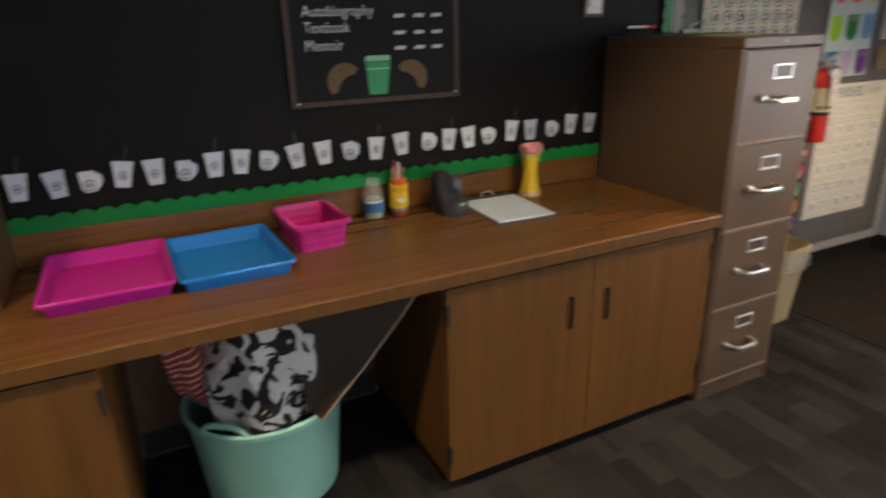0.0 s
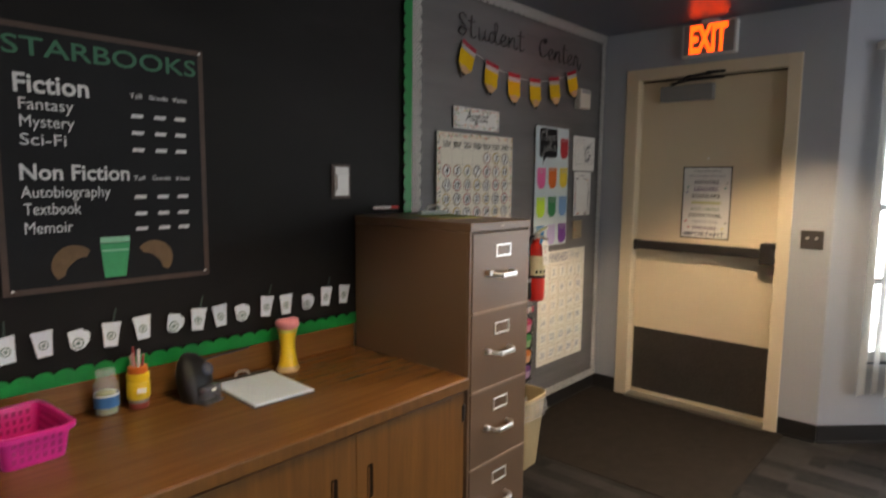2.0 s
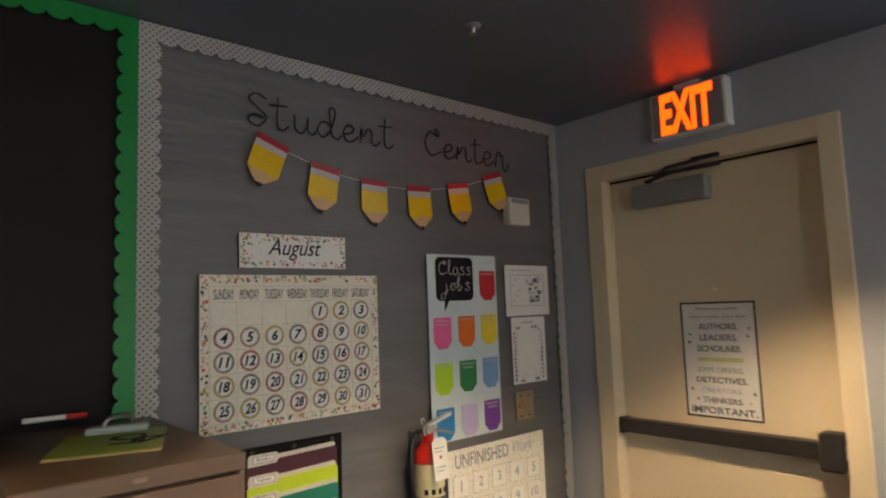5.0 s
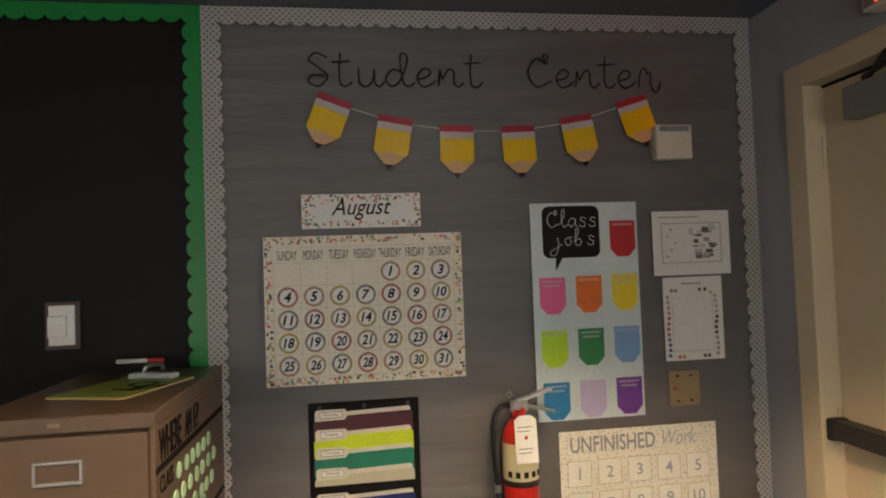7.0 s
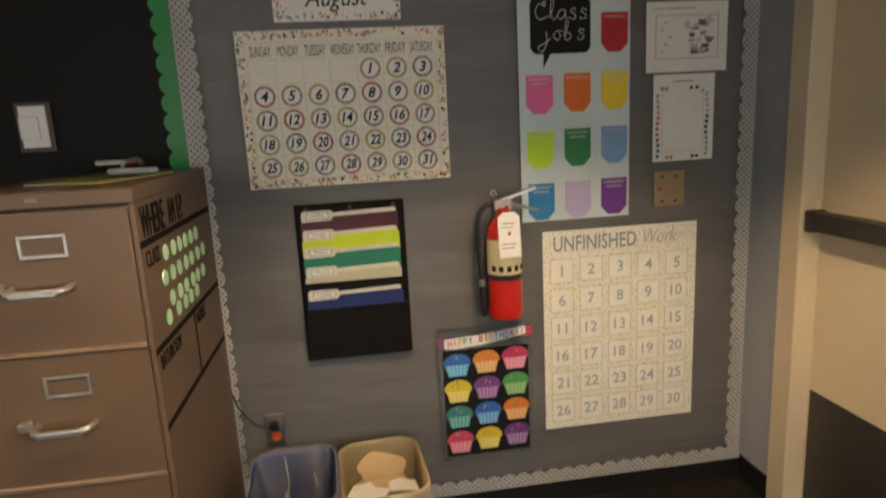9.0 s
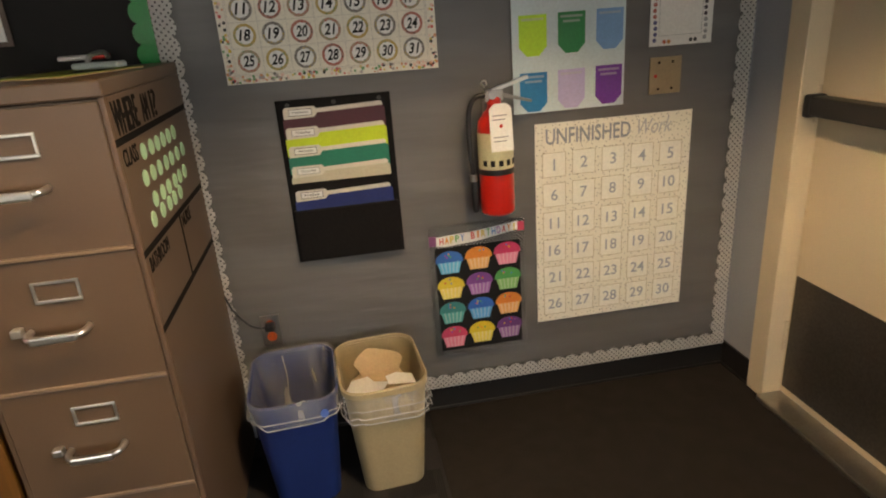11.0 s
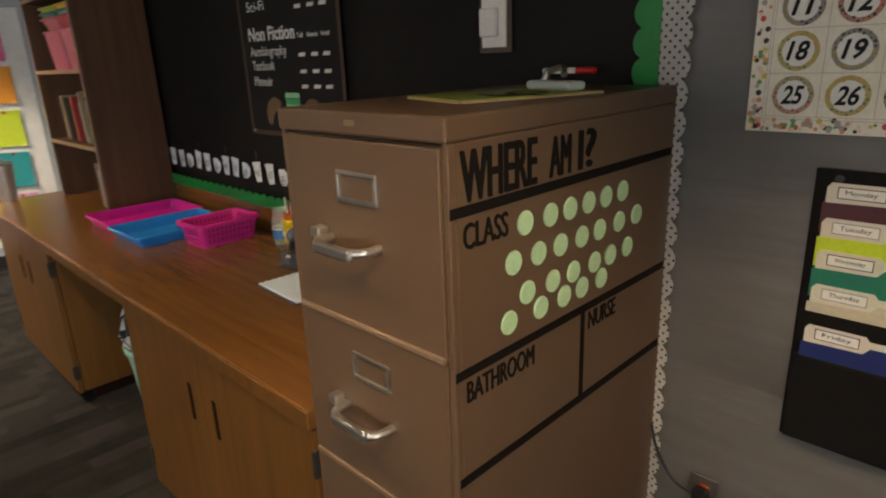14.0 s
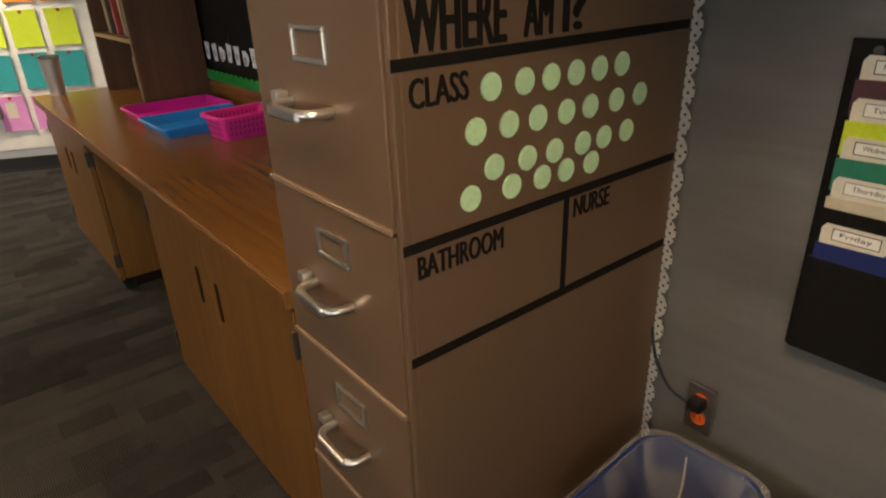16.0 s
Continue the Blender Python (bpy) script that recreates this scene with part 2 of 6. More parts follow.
M_CARPET = carpet_material()
M_MAT = mat("dark entry carpet", (0.0235, 0.0200, 0.0172), 0.95, var=0.3, scale=14, bump=0.8, bscale=420, spec=0.1, fine=0.35)
M_WALL = mat("grey-blue wall paint", (0.36, 0.375, 0.41), 0.42, var=0.05, scale=2.5, bump=0.10, bscale=160)
M_CEIL = mat("dark slate glossy ceiling paint", (0.10, 0.115, 0.15), 0.33, var=0.08, scale=2, bump=0.02, bscale=40, spec=0.6)
M_BASE = mat("black rubber skirting", (0.012, 0.011, 0.011), 0.45, var=0.2, scale=20)
M_BLACKPAPER = mat("black backing paper", (0.0106, 0.0097, 0.0093), 0.55, var=0.28, scale=3, stretch=(0.5, 1, 2.4), bump=0.25, bscale=9, spec=0.14)
M_GREYPAPER = mat("grey backing paper", (0.130, 0.126, 0.124), 0.50, var=0.10, scale=2.2, stretch=(0.30, 1.9, 1), bump=0.60, bscale=6, fine=0.10)
M_WHITEPAPER = mat("white crumpled backing paper", (0.72, 0.71, 0.69), 0.6, var=0.06, scale=5, bump=0.25, bscale=14)
M_GREEN = mat("green glossy trim card", (0.014, 0.39, 0.085), 0.32, var=0.12, scale=8)
M_DOTTRIM = dotted("white trim card with black dots", (0.76, 0.74, 0.70), (0.02, 0.02, 0.02), 0.0138, 0.20)
M_WORKTOP = wood("oak laminate worktop", (0.128, 0.058, 0.0160), (0.180, 0.083, 0.0245), 0.27, "x")
M_CABWOOD = wood("oak veneer", (0.104, 0.0435, 0.0080), (0.158, 0.0685, 0.0138), 0.42, "z", 0.8)
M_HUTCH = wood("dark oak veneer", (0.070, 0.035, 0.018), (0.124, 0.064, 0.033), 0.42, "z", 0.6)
M_SHELF = wood("pale shelf edge", (0.22, 0.14, 0.08), (0.34, 0.23, 0.14), 0.5, "x")
# near-black holds the shade of recesses, seams and gaps; screws use it too
M_DARK = mat("near-black for recess shade and screws", (0.014, 0.007, 0.004), 0.7, spec=0.1)
M_STEEL = mat("tan enamelled steel", (0.115, 0.073, 0.046), 0.38, var=0.06, scale=3, bump=0.03, bscale=300, fine=0.03)
# lighter tan than the cabinet body, for drawer lips and lock
M_STEELEDGE = mat("lighter tan enamel edge", (0.22, 0.15, 0.10), 0.35, var=0.1, scale=20)
M_CHROME = mat("bright chrome", (0.80, 0.79, 0.76), 0.30, 1.0, var=0.04, scale=30, fine=0.02)
M_ALU = mat("brushed metal", (0.42, 0.41, 0.39), 0.38, 1.0, var=0.12, scale=20, stretch=(1, 12, 1))
M_KICK = mat("brushed dark kick plate", (0.10, 0.090, 0.080), 0.42, 0.7, var=0.2, scale=3, stretch=(1, 1, 30), fine=0.15)
M_TAPE = mat("matt black tape", (0.0075, 0.0066, 0.006), 0.7, var=0.2, scale=30, spec=0.12)
M_MINT = mat("pale mint magnet", (0.42, 0.66, 0.42), 0.5, var=0.08, scale=40)
M_CREAM = mat("cream door enamel", (0.67, 0.56, 0.395), 0.38, var=0.05, scale=2, bump=0.05, bscale=200, fine=0.03)
M_BAR = mat("dark bronze push bar", (0.035, 0.033, 0.032), 0.42, 0.3, var=0.15, scale=12)
M_GREYMETAL = mat("grey enamel", (0.23, 0.225, 0.22), 0.45, var=0.08, scale=8)
M_WHITE = mat("white plastic", (0.70, 0.69, 0.66), 0.4, var=0.04, scale=12)
M_IVORY = mat("ivory plastic", (0.62, 0.58, 0.49), 0.45, var=0.05, scale=12)
M_PAPER = mat("white paper", (0.74, 0.73, 0.70), 0.65, var=0.04, scale=7)
# white paper with the cool cast of window daylight mixed into its colour
M_CUPPAPER = mat("white paper with daylight tint", (0.65, 0.71, 0.78), 0.65, var=0.05, scale=9)
M_BLUEPAPER = mat("blue-washed poster paper", (0.58, 0.68, 0.70), 0.55, var=0.16, scale=6)
M_INK = mat("black ink", (0.011, 0.0105, 0.010), 0.6, var=0.1, spec=0.2)
M_GREYINK = mat("grey ink", (0.22, 0.23, 0.24), 0.6)
M_CHALK = mat("white chalk ink", (0.72, 0.72, 0.70), 0.7, var=0.1, scale=60)
M_BOARDPAPER = mat("chalkboard print", (0.010, 0.0105, 0.012), 0.62, spec=0.2, var=0.4, scale=5)
M_FRAMEINK = mat("brown printed frame", (0.062, 0.034, 0.022), 0.6, var=0.3, scale=25)
M_MENUGREEN = mat("menu green", (0.030, 0.15, 0.075), 0.6, var=0.15, scale=40)
M_CUPGREEN = mat("cup green", (0.03, 0.33, 0.12), 0.5, var=0.1, scale=40)
M_LIDGREEN = mat("cup lid green", (0.25, 0.58, 0.36), 0.5)
M_TAN = mat("croissant brown", (0.16, 0.098, 0.045), 0.7, var=0.25, scale=30)
M_LOGO = mat("grey-green print", (0.11, 0.17, 0.15), 0.6)
M_STRAW = mat("dark green straw", (0.02, 0.05, 0.035), 0.5)
M_ROSE = mat("rose plastic", (0.62, 0.028, 0.28), 0.28, var=0.06, scale=10)
M_MAGENTA = mat("magenta plastic", (0.52, 0.016, 0.32), 0.26, var=0.06, scale=10)
M_BLUE = mat("azure plastic", (0.014, 0.215, 0.66), 0.25, var=0.06, scale=10)
M_MINTTUB = mat("mint plastic", (0.31, 0.62, 0.51), 0.42, var=0.05, scale=8)
M_COW = cow_print()
M_REDCLOTH = striped("red striped fleece", (0.28, 0.025, 0.02), (0.55, 0.42, 0.38), 16)
M_SACK = mat("grey-brown cloth", (0.095, 0.066, 0.048), 0.8, var=0.2, scale=10, bump=0.3)
M_YELLOW = mat("yellow plastic", (0.72, 0.50, 0.02), 0.35, var=0.08, scale=12)
M_ORANGE = mat("orange plastic", (0.60, 0.14, 0.02), 0.4)
M_PINK = mat("pink rubber", (0.72, 0.28, 0.32), 0.6, var=0.1, scale=30)
M_RED = mat("red enamel", (0.50, 0.018, 0.012), 0.28, var=0.06, scale=10)
M_CHAR = mat("charcoal plastic", (0.0055, 0.0055, 0.007), 0.42, var=0.1, scale=20)
M_SMOKE = clear("smoked clear plastic", (0.10, 0.10, 0.11), 0.12, 0.6)
M_GLASS = clear("clear glass", (0.75, 0.82, 0.82), 0.04, 0.22)
M_PANE = clear("window glass", (0.85, 0.88, 0.9), 0.03, 0.10)
M_BAG = bag_material()
M_HEM = clear("gathered film", (0.78, 0.78, 0.78), 0.25, 0.42)
M_BINBLUE = mat("blue bin plastic", (0.008, 0.024, 0.125), 0.45, var=0.08, scale=10, bump=0.05)
M_BINTAN = mat("beige bin plastic", (0.37, 0.30, 0.175), 0.45, var=0.06, scale=10, bump=0.05)
M_CARD = mat("brown kraft card", (0.50, 0.36, 0.20), 0.8, var=0.12, scale=15)
M_OUTLET = mat("orange socket", (0.75, 0.12, 0.02), 0.4)
M_BRASS = mat("dull brass plate", (0.34, 0.27, 0.17), 0.4, 0.5, var=0.15, scale=25)
M_EXIT = glow("lit exit letters", (1.0, 0.052, 0.004), 1.4)
M_CANLENS = glow("lit lamp lens", (1.0, 0.86, 0.62), 4.0)
M_SLAT = slat_material()
M_FRAMEWHITE = mat("window frame paint", (0.40, 0.41, 0.43), 0.4, var=0.05)
M_FABRIC = mat("black nylon", (0.007, 0.006, 0.006), 0.75, spec=0.15, var=0.2, scale=60, bump=0.2)
M_STEELCUP = mat("brushed tumbler steel", (0.60, 0.59, 0.57), 0.34, 0.6, var=0.1, scale=20, stretch=(1, 1, 8))


def paint(col, rough=0.55, var=0.06):
    """Plain printed colours, shared by colour."""
    key = "print %.3f %.3f %.3f" % col
    return bpy.data.materials.get(key) or mat(key, col, rough, var=var, scale=14)


# ---------------------------------------------------------------- building blocks
def link_mesh(name, bm, material, parent=None, label="", smooth=False):
    me = bpy.data.meshes.new(name)
    bmesh.ops.recalc_face_normals(bm, faces=bm.faces)
    if smooth:
        for f in bm.faces:
            f.smooth = True
    bm.to_mesh(me)
    bm.free()
    me.materials.append(material)
    ob = new(name, me)
    if smooth:
        me.set_sharp_from_angle(angle=radians(38))
    if parent:
        ob.parent = parent
    if label:
        ob["label"] = label
    return ob


def part(name, bm, material, parent, label="", smooth=False):
    return link_mesh(name, bm, material, parent, label, smooth)


def thing(name, m, label, category, group="", kind=""):
    """An Empty at the thing's base, to which its parts are tied."""
    ob = new(name)
    ob.empty_display_size = 0.05
    ob.matrix_basis = m
    return tagged(ob, label, category, group, kind)


def wallface(x, z, y=2.0, lift=0.0):
    """The pose of a flat thing on the board wall: x to the right, y up, z out of the wall."""
    return pose(x, y - lift - (0.007 if lift else 0.0), z, 90, 0, 0)


def box(x0, x1, y0, y1, z0, z1, bevel=0.0, seg=2, bm=None):
    own = bmesh.new()
    bmesh.ops.create_cube(own, size=1)
    for v in own.verts:
        v.co = Vector((x0 + (v.co.x + 0.5) * (x1 - x0), y0 + (v.co.y + 0.5) * (y1 - y0), z0 + (v.co.z + 0.5) * (z1 - z0)))
    if bevel:
        bmesh.ops.bevel(own, geom=own.edges[:], offset=bevel, segments=seg, affect="EDGES", profile=0.5)
    return join(bm, own) if bm else own


def join(bm, other):
    me = bpy.data.meshes.new("tmp")
    other.to_mesh(me)
    other.free()
    bm.from_mesh(me)
    bpy.data.meshes.remove(me)
    return bm


def moved(bm, m):
    bmesh.ops.transform(bm, matrix=m, verts=bm.verts[:])
    return bm


def prism(points, z0, z1, bevel=0.0):
    """An outline in the plane, with thickness."""
    bm = bmesh.new()
    low = [bm.verts.new((x, y, z0)) for x, y in points]
    top = [bm.verts.new((x, y, z1)) for x, y in points]
    bm.faces.new(top)
    bm.faces.new(low[::-1])
    k = len(points)
    for i in range(k):
        bm.faces.new((low[i], low[(i + 1) % k], top[(i + 1) % k], top[i]))
    if bevel:
        bmesh.ops.bevel(bm, geom=[e for e in bm.edges if abs(e.verts[0].co.z - z1) < 1e-6 and abs(e.verts[1].co.z - z1) < 1e-6], offset=bevel, segments=2, affect="EDGES")
    return bm


def sheet(w, h, t=0.0012, z=0.0, curl=0.0, x=0.0, y=0.0):
    """A thin sheet with slightly lifted corners; its lower left corner at (x, y)."""
    bm = bmesh.new()
    nx, ny = 12, 12
    rows = []
    for j in range(ny + 1):
        row = []
        for i in range(nx + 1):
            u, v = i / nx, j / ny
            lift = curl * ((2 * u - 1) ** 4 * (2 * v - 1) ** 4 + 0.25 * math.sin(5 * u + 3 * v) ** 2 * (abs(2 * v - 1) ** 3))
            row.append(bm.verts.new((x + u * w, y + v * h, z + t + lift)))
        rows.append(row)
    for j in range(ny):
        for i in range(nx):
            bm.faces.new((rows[j][i], rows[j][i + 1], rows[j + 1][i + 1], rows[j + 1][i]))
    edge = [e for e in bm.edges if e.is_boundary]
    got = bmesh.ops.extrude_edge_only(bm, edges=edge)
    for v in got["geom"]:
        if isinstance(v, bmesh.types.BMVert):
            v.co.z = z
    return bm


def rounded(w, h, r, n=5):
    """A rounded rectangle's outline about its centre."""
    pts = []
    for cx, cy, a in ((w / 2 - r, h / 2 - r, 0), (-w / 2 + r, h / 2 - r, 90), (-w / 2 + r, -h / 2 + r, 180), (w / 2 - r, -h / 2 + r, 270)):
        for i in range(n + 1):
            t = radians(a + 90 * i / n)
            pts.append((cx + r * math.cos(t), cy + r * math.sin(t)))
    return pts


def disc(r, n=20, cx=0, cy=0):
    return [(cx + r * math.cos(2 * math.pi * i / n), cy + r * math.sin(2 * math.pi * i / n)) for i in range(n)]


def lathe(profile, n=28, close=True):
    """A turned body from (radius, height) pairs, bottom to top."""
    bm = bmesh.new()
    rings = []
    for r, z in profile:
        rings.append([bm.verts.new((r * math.cos(2 * math.pi * i / n), r * math.sin(2 * math.pi * i / n), z)) for i in range(n)])
    for a, c in zip(rings, rings[1:]):
        for i in range(n):
            bm.faces.new((a[i], a[(i + 1) % n], c[(i + 1) % n], c[i]))
    if close:
        bm.faces.new(rings[0][::-1])
        bm.faces.new(rings[-1])
    return bm


def loft(outlines, cap=(True, False)):
    """Rings of equal count, each a list of 3D points, skinned in turn."""
    bm = bmesh.new()
    rings = [[bm.verts.new(p) for p in ring] for ring in outlines]
    k = len(rings[0])
    for a, c in zip(rings, rings[1:]):
        for i in range(k):
            bm.faces.new((a[i], a[(i + 1) % k], c[(i + 1) % k], c[i]))
    if cap[0]:
        bm.faces.new(rings[0][::-1])
    if cap[1]:
        bm.faces.new(rings[-1])
    return bm


def spline(points, per=6):
    """Catmull-Rom through the points."""
    p = [Vector(q) for q in points]
    p = [2 * p[0] - p[1]] + p + [2 * p[-1] - p[-2]]
    out = []
    for i in range(1, len(p) - 2):
        for j in range(per):
            t = j / per
            a, b, c, d = p[i - 1], p[i], p[i + 1], p[i + 2]
            out.append(0.5 * (2 * b + (c - a) * t + (2 * a - 5 * b + 4 * c - d) * t * t + (3 * b - a - 3 * c + d) * t ** 3))
    out.append(p[-2])
    return out


def tube(points, r, n=8, smooth_per=6):
    """A round rod along a smooth path."""
    path = spline(points, smooth_per) if smooth_per else [Vector(q) for q in points]
    bm = bmesh.new()
    rings, up = [], Vector((0.13, 0.21, 0.97))
    for i, q in enumerate(path):
        d = (path[min(i + 1, len(path) - 1)] - path[max(i - 1, 0)]).normalized()
        a = d.cross(up)
        a = (a if a.length > 1e-4 else d.cross(Vector((1, 0, 0)))).normalized()
        c = a.cross(d).normalized()
        up = c
        rings.append([bm.verts.new(q + r * (math.cos(2 * math.pi * k / n) * a + math.sin(2 * math.pi * k / n) * c)) for k in range(n)])
    for s, e in zip(rings, rings[1:]):
        for k in range(n):
            bm.faces.new((s[k], s[(k + 1) % n], e[(k + 1) % n], e[k]))
    bm.faces.new(rings[0][::-1])
    bm.faces.new(rings[-1])
    return bm


def letters(body, x, y, w=None, h=0.02, z=0.0, shear=0.0, bold=0.0, align="LEFT", deep=0.0006):
    """Words in the built-in font, fitted to a width and a height; (x, y) is the lower left corner."""
    cu = bpy.data.curves.new("words", "FONT")
    cu.body, cu.size, cu.extrude, cu.offset, cu.resolution_u, cu.shear = body, 1.0, 0.001, bold, 3, shear
    ob = bpy.data.objects.new("words", cu)
    me = bpy.data.meshes.new_from_object(ob)
    bpy.data.objects.remove(ob)
    bpy.data.curves.remove(cu)
    bm = bmesh.new()
    bm.from_mesh(me)
    bpy.data.meshes.remove(me)
    xs, ys = [v.co.x for v in bm.verts], [v.co.y for v in bm.verts]
    lx, ly, sx, sy = min(xs), min(ys), max(xs) - min(xs), max(ys) - min(ys)
    ky = h / sy
    kx = w / sx if w else ky
    wide = sx * kx
    ox = {"LEFT": x, "CENTER": x - wide / 2, "RIGHT": x - wide}[align]
    for v in bm.verts:
        v.co = Vector((ox + (v.co.x - lx) * kx, y + (v.co.y - ly) * ky, z + (deep if v.co.z > 0 else 0)))
    return bm


def glyphs(bm):
    """The separate letters of a word, left to right."""
    left, out = set(bm.verts), []
    while left:
        seed = left.pop()
        island, todo = {seed}, [seed]
        while todo:
            for e in todo.pop().link_edges:
                for v in e.verts:
                    if v not in island:
                        island.add(v)
                        todo.append(v)
        left -= island
        one = bmesh.new()
        at = {v: one.verts.new(v.co) for v in island}
        for f in bm.faces:
            if f.verts[0] in island:
                one.faces.new([at[v] for v in f.verts])
        out.append(one)
    bm.free()
    return sorted(out, key=lambda g: min(v.co.x for v in g.verts))


def scallops(length, width, pitch, depth, t=0.0012, wave=0.0015):
    """A trim strip along x, its wavy edge towards +y."""
    bm = bmesh.new()
    n = max(2, round(length / pitch))
    pitch, per = length / n, 8
    low, high = [], []
    for i in range(n * per + 1):
        u = i / per
        s = abs(math.sin(math.pi * u)) ** 0.6
        zz = t + wave * (0.5 + 0.5 * math.sin(u * 0.9)) * (0.6 + 0.4 * math.sin(u * 0.23))
        low.append(bm.verts.new((u * pitch, 0, zz)))
        high.append(bm.verts.new((u * pitch, width - depth + depth * s, zz + 0.0008 * s)))
    for i in range(n * per):
        bm.faces.new((low[i], low[i + 1], high[i + 1], high[i]))
    bmesh.ops.solidify(bm, geom=bm.faces[:], thickness=0.0008)
    return bm


# ---------------------------------------------------------------- the room
NORTH, EAST = 2.0, 3.865


def wall(name, a, b, holes=(), height=CEIL, thick=0.12, material=M_WALL, label="grey-blue painted wall"):
    """A wall from a to b (seen from inside, a is at the left); holes are (s0, s1, z0, z1) along it."""
    a, b = Vector((*a, 0)), Vector((*b, 0))
    d = b - a
    size = d.length
    m = Matrix.Translation(a) @ Matrix.Rotation(math.atan2(d.y, d.x), 4, "Z")
    ss = sorted({0, size, *[v for h in holes for v in h[:2]]})
    zs = sorted({0, height, *[v for h in holes for v in h[2:]]})
    bm = bmesh.new()
    for s0, s1 in zip(ss, ss[1:]):
        for z0, z1 in zip(zs, zs[1:]):
            cs, cz = (s0 + s1) / 2, (z0 + z1) / 2
            if not any(h[0] < cs < h[1] and h[2] < cz < h[3] for h in holes):
                box(s0, s1, 0, thick, z0, z1, bm=bm)
    bmesh.ops.remove_doubles(bm, verts=bm.verts[:], dist=1e-5)
    ob = link_mesh(name, bm, material)
    ob.matrix_basis = m
    return tagged(ob, label, "wall", kind="structure")


CORNER = (EAST, 0.594)
RUN = 1.85
BAYEND = (EAST + RUN * 0.7071, CORNER[1] - RUN * 0.7071)
WIN = (0.24, 1.56, 0.46, 2.15)
DOORH = (2.0 - 1.741, 2.0 - 0.864, 0.0, 2.116)
NW_A, NW_B = (-3.62, -0.26), (-2.58, 2.0)

wall("wall_north", NW_B, (EAST, NORTH))
wall("wall_east", (EAST, NORTH), CORNER, [DOORH])
wall("wall_bay", CORNER, BAYEND, [WIN])
# the openings in the next two walls are added, out of view, for fill light
wall("wall_bay_far", BAYEND, (BAYEND[0], -4.2), [(0.45, 1.77, 0.50, 2.15)])
wall("wall_south", (BAYEND[0], -4.2), (-3.62, -4.2), [(BAYEND[0] - 3.26, BAYEND[0] - 1.94, 0.50, 2.15), (BAYEND[0] - 0.86, BAYEND[0] + 0.46, 0.50, 2.15)])
wall("wall_west", (-3.62, -4.2), NW_A)
wall("wall_northwest", NW_A, NW_B)

bm = bmesh.new()
box(-3.9, 5.4, -4.4, 2.3, -0.08, 0.0, bm=bm)
tagged(link_mesh("floor", bm, M_CARPET), "dark grey patchwork carpet with fine ribs", "floor", kind="structure")
bm = bmesh.new()
box(-3.9, 5.4, -4.4, 2.3, CEIL, CEIL + 0.1, bm=bm)
tagged(link_mesh("ceiling", bm, M_CEIL), "dark slate ceiling with a glossy sheen", "ceiling", kind="structure")
bm = bmesh.new()
box(-60, 60, -60, 60, -0.6, -0.5, bm=bm)
tagged(link_mesh("ground", bm, paint((0.28, 0.27, 0.25))), "pale paved ground outside the window", "ground", kind="structure")
bm = bmesh.new()
box(-9, 9, 5.0, 5.1, -0.5, 9, bm=bm)
glare = tagged(link_mesh("backdrop", bm, glow("bright hazy daylight", (0.93, 0.96, 1.0), 0.95)), "bright hazy daylight outside the bay window", "backdrop", kind="structure")
glare.matrix_basis = Matrix.Translation((*CORNER, 0)) @ Matrix.Rotation(radians(-45), 4, "Z")
bm = box(2.665, EAST - 0.002, 0.755, NORTH - 0.014, 0.0, 0.005, 0.002)
tagged(link_mesh("entry_carpet", bm, M_MAT), "near-black entry carpet in front of the exit door", "carpet", kind="structure")


def skirting(name, a, b):
    a, b = Vector((*a, 0)), Vector((*b, 0))
    d = b - a
    bm = box(0, d.length, -0.008, 0, 0.0, 0.104, 0.0015)
    box(0, d.length, -0.014, 0, 0.0, 0.012, 0.002, bm=bm)
    ob = link_mesh(name, bm, M_BASE)
    ob.matrix_basis = Matrix.Translation(a) @ Matrix.Rotation(math.atan2(d.y, d.x), 4, "Z")
    tagged(ob, "black rubber skirting along the wall", "baseboard", kind="structure")


skirting("baseboard_north", (2.04, NORTH), (EAST, NORTH))
skirting("baseboard_east_1", (EAST, NORTH - 0.009), (EAST, 1.824))
skirting("baseboard_east_2", (EAST, 0.793), CORNER)
skirting("baseboard_bay", CORNER, BAYEND)
skirting("baseboard_west", NW_A, NW_B)
skirting("baseboard_knee_space", (-0.238, NORTH - 0.004), (0.600, NORTH - 0.004))
skirting("baseboard_north_far", NW_B, (-1.15, NORTH))

# window in the bay, with its muntins and panes
BAY = Matrix.Translation((*CORNER, 0)) @ Matrix.Rotation(radians(-45), 4, "Z")
win = thing("window_1", BAY, "bright window with grey muntins behind vertical blinds", "window", kind="structure")
bm = bmesh.new()
s0, s1, z0, z1 = WIN
for q in ((s0, s0 + 0.05, z0, z1), (s1 - 0.05, s1, z0, z1), (s0 + 0.05, s1 - 0.05, z0, z0 + 0.06), (s0 + 0.05, s1 - 0.05, z1 - 0.05, z1)):
    box(q[0], q[1], 0.03, 0.10, q[2], q[3], 0.003, bm=bm)
part("window_frame", bm, M_FRAMEWHITE, win)
part("window_sill", box(s0 - 0.02, s1 + 0.02, -0.02, 0.03, z0 - 0.03, z0, 0.004), M_FRAMEWHITE, win)
zs = (z0 + 0.06, 0.922, 1.339, 1.74, z1 - 0.05)
for z in zs[1:-1]:
    part("muntin", box(s0 + 0.05, s1 - 0.05, 0.045, 0.085, z - 0.017, z + 0.017, 0.003), M_FRAMEWHITE, win)
cols = [s0 + 0.05 + (s1 - s0 - 0.10) * i / 3 for i in range(4)]
